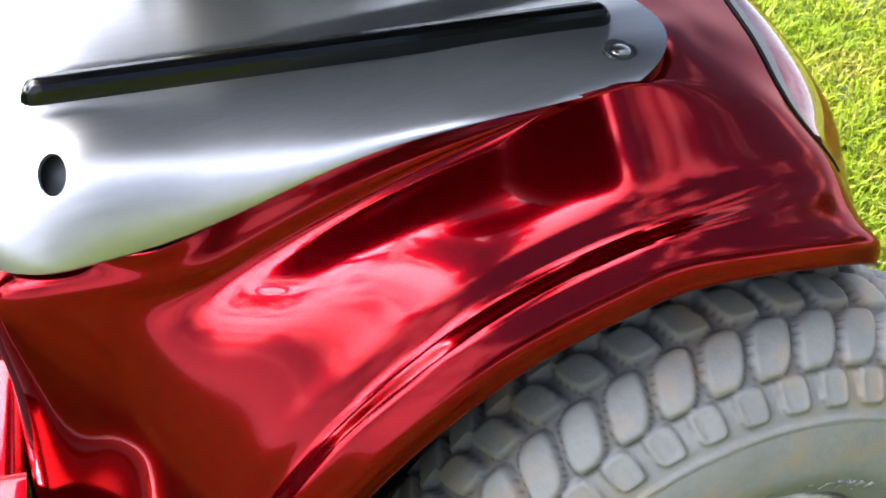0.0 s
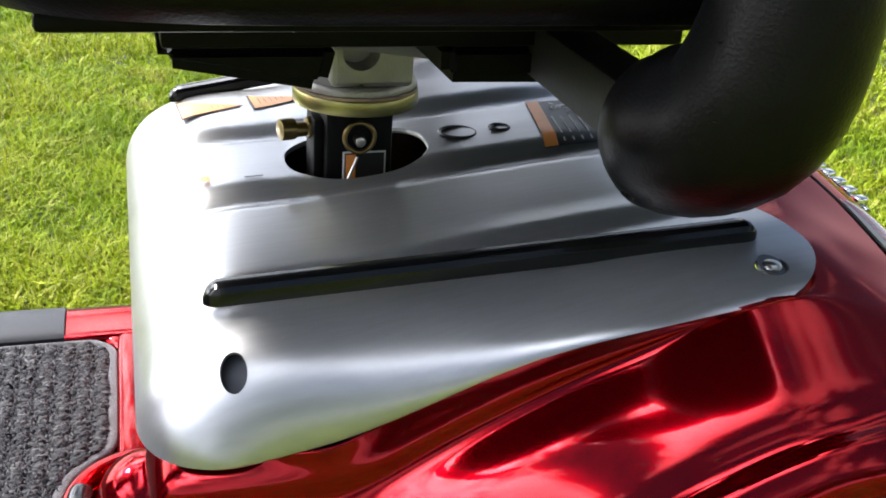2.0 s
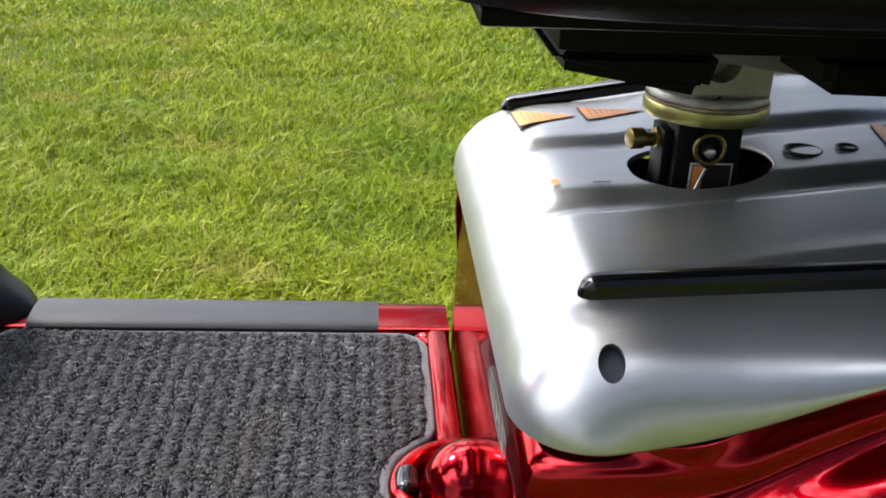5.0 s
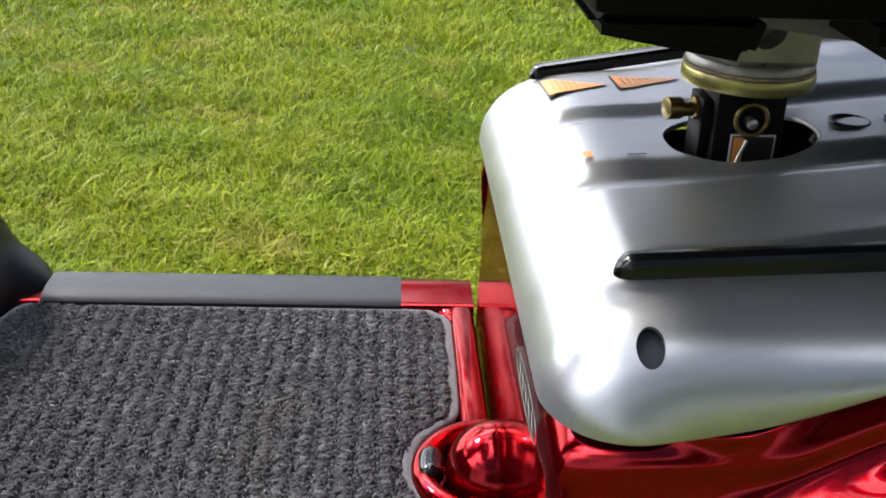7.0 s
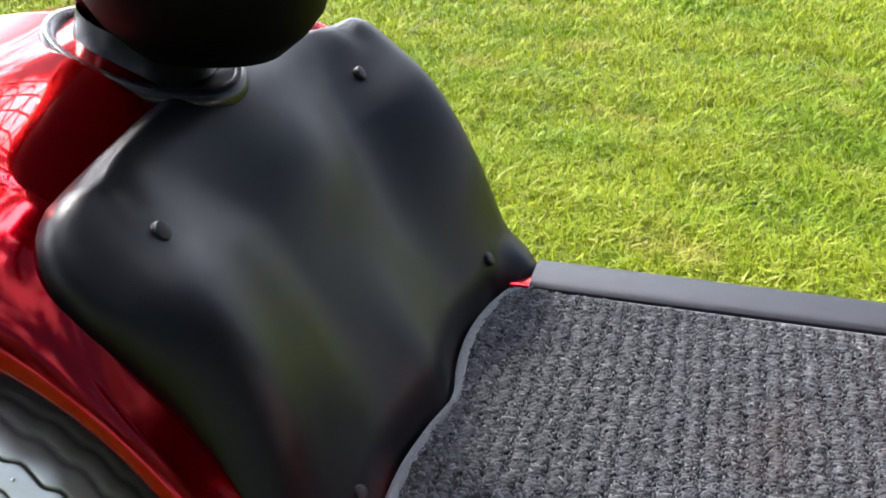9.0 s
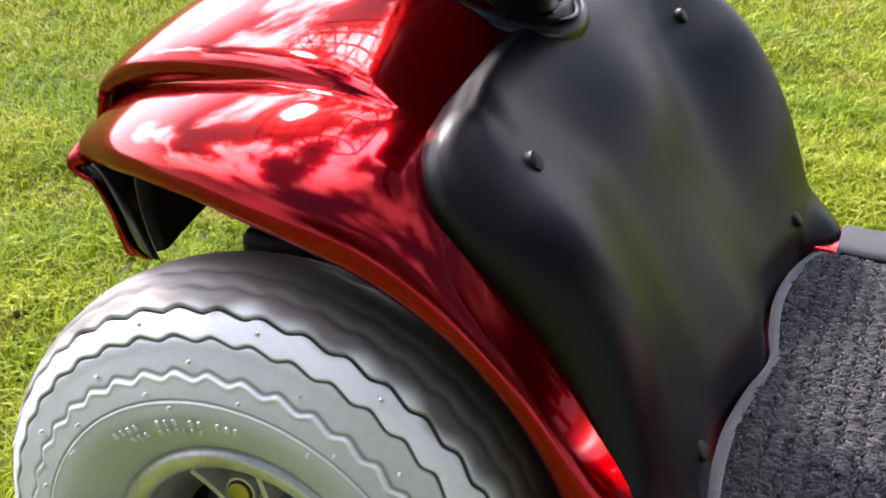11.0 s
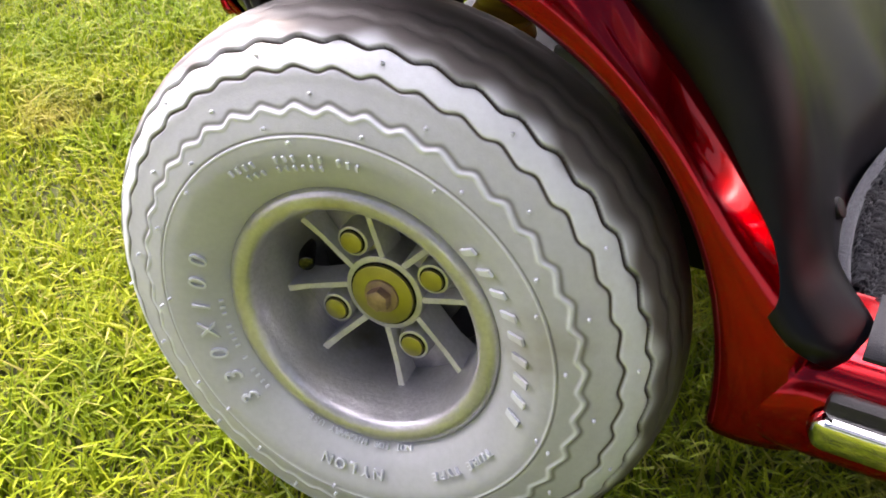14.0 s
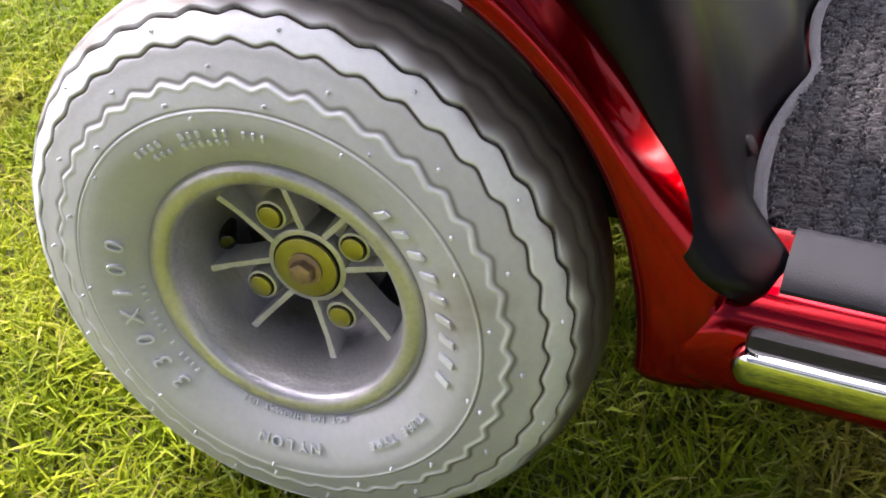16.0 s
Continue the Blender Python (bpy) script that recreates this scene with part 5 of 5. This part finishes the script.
def hood_rows():
    """Red nose over the front wheels: an arch of side strips rising to a broad crowned hood."""
    rows = []
    for a in np.linspace(-4, 134.5, 100):
        t = radians(a)
        kk = float(smoothstep(8, 40, a))
        sh = eased(a, (-8, 10, 20, 35, 50, 60, 70, 80, 90, 105, 118, 130, 137), (0.226, 0.217, 0.207, 0.199, 0.203, 0.214, 0.236, 0.238, 0.234, 0.230, 0.236, 0.247, 0.254))
        cr = eased(a, (-8, 40, 60, 68, 76, 84, 95, 110, 125, 137), (0.180, 0.180, 0.196, 0.214, 0.246, 0.264, 0.271, 0.278, 0.286, 0.288))
        hw = eased(a, (-8, 0, 20, 40, 60, 80, 90, 105, 118, 130, 137), (0.2300, 0.2318, 0.2325, 0.2335, 0.2370, 0.240, 0.237, 0.222, 0.200, 0.170, 0.152), 4)
        lo_r = eased(a, (-8, 8, 18, 28, 42, 55, 70, 80, 92, 105, 118, 130, 137), (0.1765, 0.1765, 0.1780, 0.1805, 0.1840, 0.1875, 0.190, 0.191, 0.194, 0.199, 0.208, 0.220, 0.233), 5)
        lip = 0.004 * (1 - float(smoothstep(60, 95, a))) + 0.004
        mid, deep = lo_r + lip, 0.023 + 0.037 * kk
        last = radians(88 - 34 * float(smoothstep(52, 80, a)))
        sec = [(mid - lip * math.sin(t), hw - 0.7 * lip * (1 - math.cos(t))) for t in np.linspace(radians(85), radians(17), 5)]
        sec += [(mid + (sh + 0.002 - mid) * math.sin(t) / math.sin(last), hw - deep * (1 - math.cos(t)) / (1 - math.cos(last))) for t in np.linspace(0, last, 10)]
        sec += [(sh + 0.4 * (cr - sh), hw * 0.70 if a > 60 else hw - deep - 0.012), (sh + 0.75 * (cr - sh), hw * 0.42), (cr, 0.0)]
        left = spline([(r, -y) for r, y in sec], 84)
        full = np.vstack([left, (left[::-1] * (1, -1))[1:]])
        rows.append([(r * math.cos(t), y, HUBZ + r * math.sin(t)) for r, y in full])
    return rows


hood = part("front_hood", grid("front_hood", hood_rows(), RED, flip=True), RED, scooter, "glossy red front hood over the wheels")
thick(hood, 0.0035, 0)
# front panel that hangs before the wheels, black on its inner side
end = np.array(hood_rows())[-1]
hem = np.array([eased(abs(v) * 1000, (0, 35, 70, 105, 122, 136, 150, 170), (0.236, 0.231, 0.224, 0.235, 0.254, 0.292, 0.313, 0.322), 5) for v in end[:, 1]])
hem = np.minimum(hem, end[:, 2] - 0.001)
outer, inner = [], []
for k in np.linspace(0, 1, 18):
    bulge = -0.014 * math.sin(math.pi * k * 0.75) + 0.012 * k * k
    outer.append(np.stack([end[:, 0] + bulge, end[:, 1], end[:, 2] * (1 - k) + hem * k], 1))
    inner.append(np.stack([end[:, 0] + bulge + 0.0055, end[:, 1] * 0.99, end[:, 2] * (1 - k) + (hem + 0.0005) * k], 1))
lip = part("nose_panel", grid("nose_panel", outer, RED, flip=True), RED, scooter, "turned-down red nose panel")
thick(lip, 0.003, 0)
part("nose_lining", grid("nose_lining", inner, GLOSS_BLACK), GLOSS_BLACK, scooter, "black inner face of the nose panel")
for sgn in (-1, 1):
    # near-black sheet added to give the shade between hood and tyre
    part("arch_liner", grid("arch_liner", [[(0.174 * math.cos(radians(a)), sgn * y, HUBZ + 0.174 * math.sin(radians(a))) for a in np.linspace(30, 95, 24)] for y in (0.10, 0.205)], DARK), DARK, scooter, "near-black arch liner standing in for shade under the hood")
    ribs = [0.0165 + 0.0018 * math.sin(k * 1.35) for k in range(40)]
    part("suspension_spring", tube("suspension_spring", [(0.010, sgn * 0.112, 0.205 + 0.0026 * k) for k in range(40)], ribs, SPRING, 24), SPRING, scooter, "yellow rubber suspension spring")
    part("chassis_plate", box_bm(0.036, 0.076, *(sorted((sgn * 0.098, sgn * 0.104))), 0.205, 0.262, 0.002), PALE_PLATE, scooter, "pale grey chassis plate")
part("front_axle", rod_bm((0.0, -0.19, 0.165), (0.0, 0.19, 0.165), 0.014, 20), DARK, scooter, "dark steel front axle")
part("rear_axle", rod_bm((RW[0], -0.22, 0.165), (RW[0], 0.22, 0.165), 0.022, 20), DARK, scooter, "dark steel rear axle")
part("front_frame", box_bm(-0.09, 0.190, -0.095, 0.095, 0.135, 0.215, 0.008), DARK, scooter, "dark painted front frame")
part("link_bracket", box_bm(-0.052, -0.004, -0.168, -0.125, 0.284, 0.312, 0.008, 3), DARK, scooter, "black suspension bracket")
part("steering_link", rod_bm((-0.060, -0.165, 0.272), (-0.030, 0.02, 0.262), 0.006, 14), STEEL, scooter, "thin steel steering link")
part("link_joint", ball_bm((-0.052, -0.145, 0.278), 0.013, (1.3, 1, 1), 18), DARK, scooter)
part("rear_frame", box_bm(0.60, 0.95, -0.16, 0.16, 0.160, 0.300, 0.008), DARK, scooter, "dark painted rear frame")

# tiller with its rubber boot
rows = []
for t in np.linspace(0, 2 * math.pi, 56, endpoint=False):
    c, s_ = math.cos(t), math.sin(t)
    rows.append([(0.026 + 0.052 * k * c - 0.02 * (h - 0.41), 0.052 * k * s_ - 0.010, h + 0.007 - 0.32 * 0.052 * k * c) for k, h in ((0.92, 0.394), (1.04, 0.398), (1.12, 0.404), (1.135, 0.410), (1.09, 0.4155), (1.01, 0.4165), (0.95, 0.413), (0.90, 0.407), (0.80, 0.409), (0.70, 0.432))])
boot = part("tiller_boot", grid("tiller_boot", rows, BOOT, wrap_u=True, flip=True), BOOT, scooter, "folded glossy black rubber tiller boot")
tiller = part("tiller_column", tube("tiller_column", spline([(0.060, 0.0, 0.424), (0.064, 0.0, 0.470), (0.070, 0.0, 0.560), (0.085, 0.0, 0.700), (0.11, 0.0, 0.86)], 30), [0.046, 0.060, 0.069, 0.073, 0.075] + [0.074] * 25, TILLER, 36), TILLER, scooter, "black tiller column cover")
part("tiller_panel", tube("tiller_panel", spline([(0.024, 0.0, 0.440), (0.026, 0.0, 0.500), (0.032, 0.0, 0.600), (0.050, 0.0, 0.760)], 20), [0.034, 0.046] + [0.050] * 18, RED, 28), RED, tiller, "glossy red tiller front panel")
part("tiller_head", box_bm(0.04, 0.20, -0.13, 0.13, 0.86, 0.93, 0.025, 4), VINYL, tiller, "black tiller console")
for sgn in (-1, 1):
    part("handlebar", tube("handlebar", spline([(0.13, sgn * 0.10, 0.90), (0.15, sgn * 0.20, 0.92), (0.22, sgn * 0.27, 0.93)], 16), 0.015, VINYL, 16), VINYL, tiller)
# wire basket hung before the tiller
basket = part("basket_rim", tube("basket_rim", [(-0.15 + 0.13 * math.copysign(abs(math.cos(t)) ** 0.4, math.cos(t)), 0.17 * math.copysign(abs(math.sin(t)) ** 0.4, math.sin(t)), 0.86) for t in np.linspace(0, 2 * math.pi, 48, endpoint=False)], 0.004, DARK, 8, True), DARK, tiller, "black wire basket rim")
for k in range(9):
    y = -0.16 + 0.04 * k
    part("basket_wire", tube("basket_wire", spline([(-0.02, y, 0.86), (-0.035, y * 0.9, 0.66), (-0.15, y * 0.9, 0.645), (-0.265, y * 0.9, 0.66), (-0.28, y, 0.86)], 20), 0.0018, DARK, 6), DARK, basket)
for k in range(6):
    x = -0.25 + 0.04 * k
    part("basket_wire", tube("basket_wire", spline([(x, -0.17, 0.86), (x, -0.15, 0.66), (x, 0.0, 0.643), (x, 0.15, 0.66), (x, 0.17, 0.86)], 20), 0.0018, DARK, 6), DARK, basket)


# ---- carpet mat on the deck ----
def mat_outline():
    pts = [(0.2185, 0.162), (0.2095, 0.128), (0.2060, 0.085), (0.2100, 0.040), (0.2165, 0.004), (0.2100, -0.035), (0.2060, -0.080), (0.2085, -0.125), (0.2150, -0.160), (0.2230, -0.1745),
           (0.2370, -0.1800), (0.300, -0.1795), (0.400, -0.1790), (0.5050, -0.1785), (0.5230, -0.1740), (0.5300, -0.160), (0.5305, -0.120), (0.5300, -0.092), (0.5200, -0.078), (0.5065, -0.062),
           (0.5005, -0.034), (0.5050, -0.006), (0.5180, 0.012), (0.5300, 0.026), (0.5320, 0.060), (0.5320, 0.120), (0.5315, 0.148), (0.5230, 0.160), (0.505, 0.1640), (0.400, 0.1645), (0.300, 0.1650), (0.2400, 0.1690), (0.2270, 0.1680)]
    return spline(pts + pts[:1], 260)[:-1]


OUT = mat_outline()
mat = new("floor_mat")
tagged(mat, "dark grey ribbed carpet mat with bound edge on the deck", "floor mat")
MAT_Z = 0.1985
bm = bmesh.new()
lo = [bm.verts.new((x, y, DECK_Z + 0.0004)) for x, y in OUT]
hi = [bm.verts.new((x, y, MAT_Z + 0.0035)) for x, y in OUT]
bm.faces.new(lo[::-1])
bm.faces.new(hi)
for i in range(len(OUT)):
    bm.faces.new((lo[i], lo[(i + 1) % len(OUT)], hi[(i + 1) % len(OUT)], hi[i]))
part("backing", bm, BACKING, mat, "black rubber mat backing")
part("binding", tube("binding", [(x, y, MAT_Z + 0.0035) for x, y in OUT], 0.0036, BINDING, 10, True, 0.75), BINDING, mat, "grey stitched edge binding")


def inside(px_, py_, poly):
    x0, y0 = poly[:, 0], poly[:, 1]
    x1, y1 = np.roll(x0, -1), np.roll(y0, -1)
    hit = np.zeros(len(px_), bool)
    for a, b, c, d in zip(x0, y0, x1, y1):
        if b == d:
            continue
        k = ((b > py_) != (d > py_)) & (px_ < (c - a) * (py_ - b) / (d - b) + a)
        hit ^= k
    return hit


def build_pile():
    """Ribs of looped yarn: stitches arched across each rib, several strands to a stitch, some pulled loose."""
    rng = np.random.default_rng(7)
    X, Y, A, L, H = [], [], [], [], []
    pitch = 0.0122
    for r in np.arange(0.208, 0.534, pitch):
        stitches = np.arange(-0.183, 0.172, 0.0036) + rng.uniform(-0.0008, 0.0008)
        for k in range(9):
            n = len(stitches)
            X.append(r + rng.normal(0, 0.0013, n) + 0.0011 * np.sin(stitches * 140 + r * 900) + 0.0007 * math.sin(r * 700 + k))
            Y.append(stitches + rng.normal(0, 0.0017, n))
            A.append(rng.normal(0, 0.55, n))
            L.append(rng.uniform(0.0030, 0.0056, n))
            H.append(rng.uniform(0.0030, 0.0064, n))
    n = 42000
    X.append(rng.uniform(0.206, 0.534, n))
    Y.append(rng.uniform(-0.183, 0.172, n))
    A.append(rng.uniform(0, math.pi, n))
    L.append(rng.uniform(0.0010, 0.0024, n))
    H.append(rng.uniform(0.0022, 0.0056, n))
    X, Y, a, L, hgt = (np.concatenate(q) for q in (X, Y, A, L, H))
    centre = OUT.mean(0)
    keep = inside(X, Y, centre + (OUT - centre) * 0.972)
    X, Y, a, L, hgt = (q[keep] for q in (X, Y, a, L, hgt))
    n = len(X)
    worn = 0.5 + 0.5 * np.sin(X * 61 + 3 * np.sin(Y * 47)) * np.sin(Y * 83 + 2 * np.sin(X * 39))
    hgt = hgt * (1 - 0.18 * worn)
    dx, dy = np.cos(a) * L, np.sin(a) * L
    zb = MAT_Z + 0.0030
    w = rng.uniform(0.00045, 0.00085, n)
    ox, oy = -np.sin(a) * w, np.cos(a) * w
    V = []
    for f, hz in ((-1.0, 0.0), (-0.5, 0.88), (0.5, 1.0), (1.0, 0.05)):
        V.append(np.stack([X + f * dx + ox, Y + f * dy + oy, zb + hgt * hz - 0.0005], 1))
        V.append(np.stack([X + f * dx, Y + f * dy, zb + hgt * hz + 0.0007], 1))
        V.append(np.stack([X + f * dx - ox, Y + f * dy - oy, zb + hgt * hz - 0.0005], 1))
    V = np.stack(V, 1).reshape(-1, 3)
    k = 12 * np.arange(n)[:, None]
    q = []
    for s in range(3):
        for e in range(2):
            b = s * 3 + e
            q.append(np.concatenate([k + b, k + b + 1, k + b + 4, k + b + 3], 1))
    q = np.stack(q, 1).reshape(-1, 4)
    me = bpy.data.meshes.new("loop_carpet")
    me.vertices.add(len(V))
    me.vertices.foreach_set("co", V.ravel())
    me.loops.add(q.size)
    me.loops.foreach_set("vertex_index", q.ravel().astype(np.int32))
    me.polygons.add(len(q))
    me.polygons.foreach_set("loop_start", (4 * np.arange(len(q))).astype(np.int32))
    me.update(calc_edges=True)
    me.polygons.foreach_set("use_smooth", [True] * len(me.polygons))
    me.materials.append(YARN)
    ob = part("loop_carpet", me, YARN, mat, "ribbed grey loop pile")
    tagged(ob, kind="stuff")


build_pile()
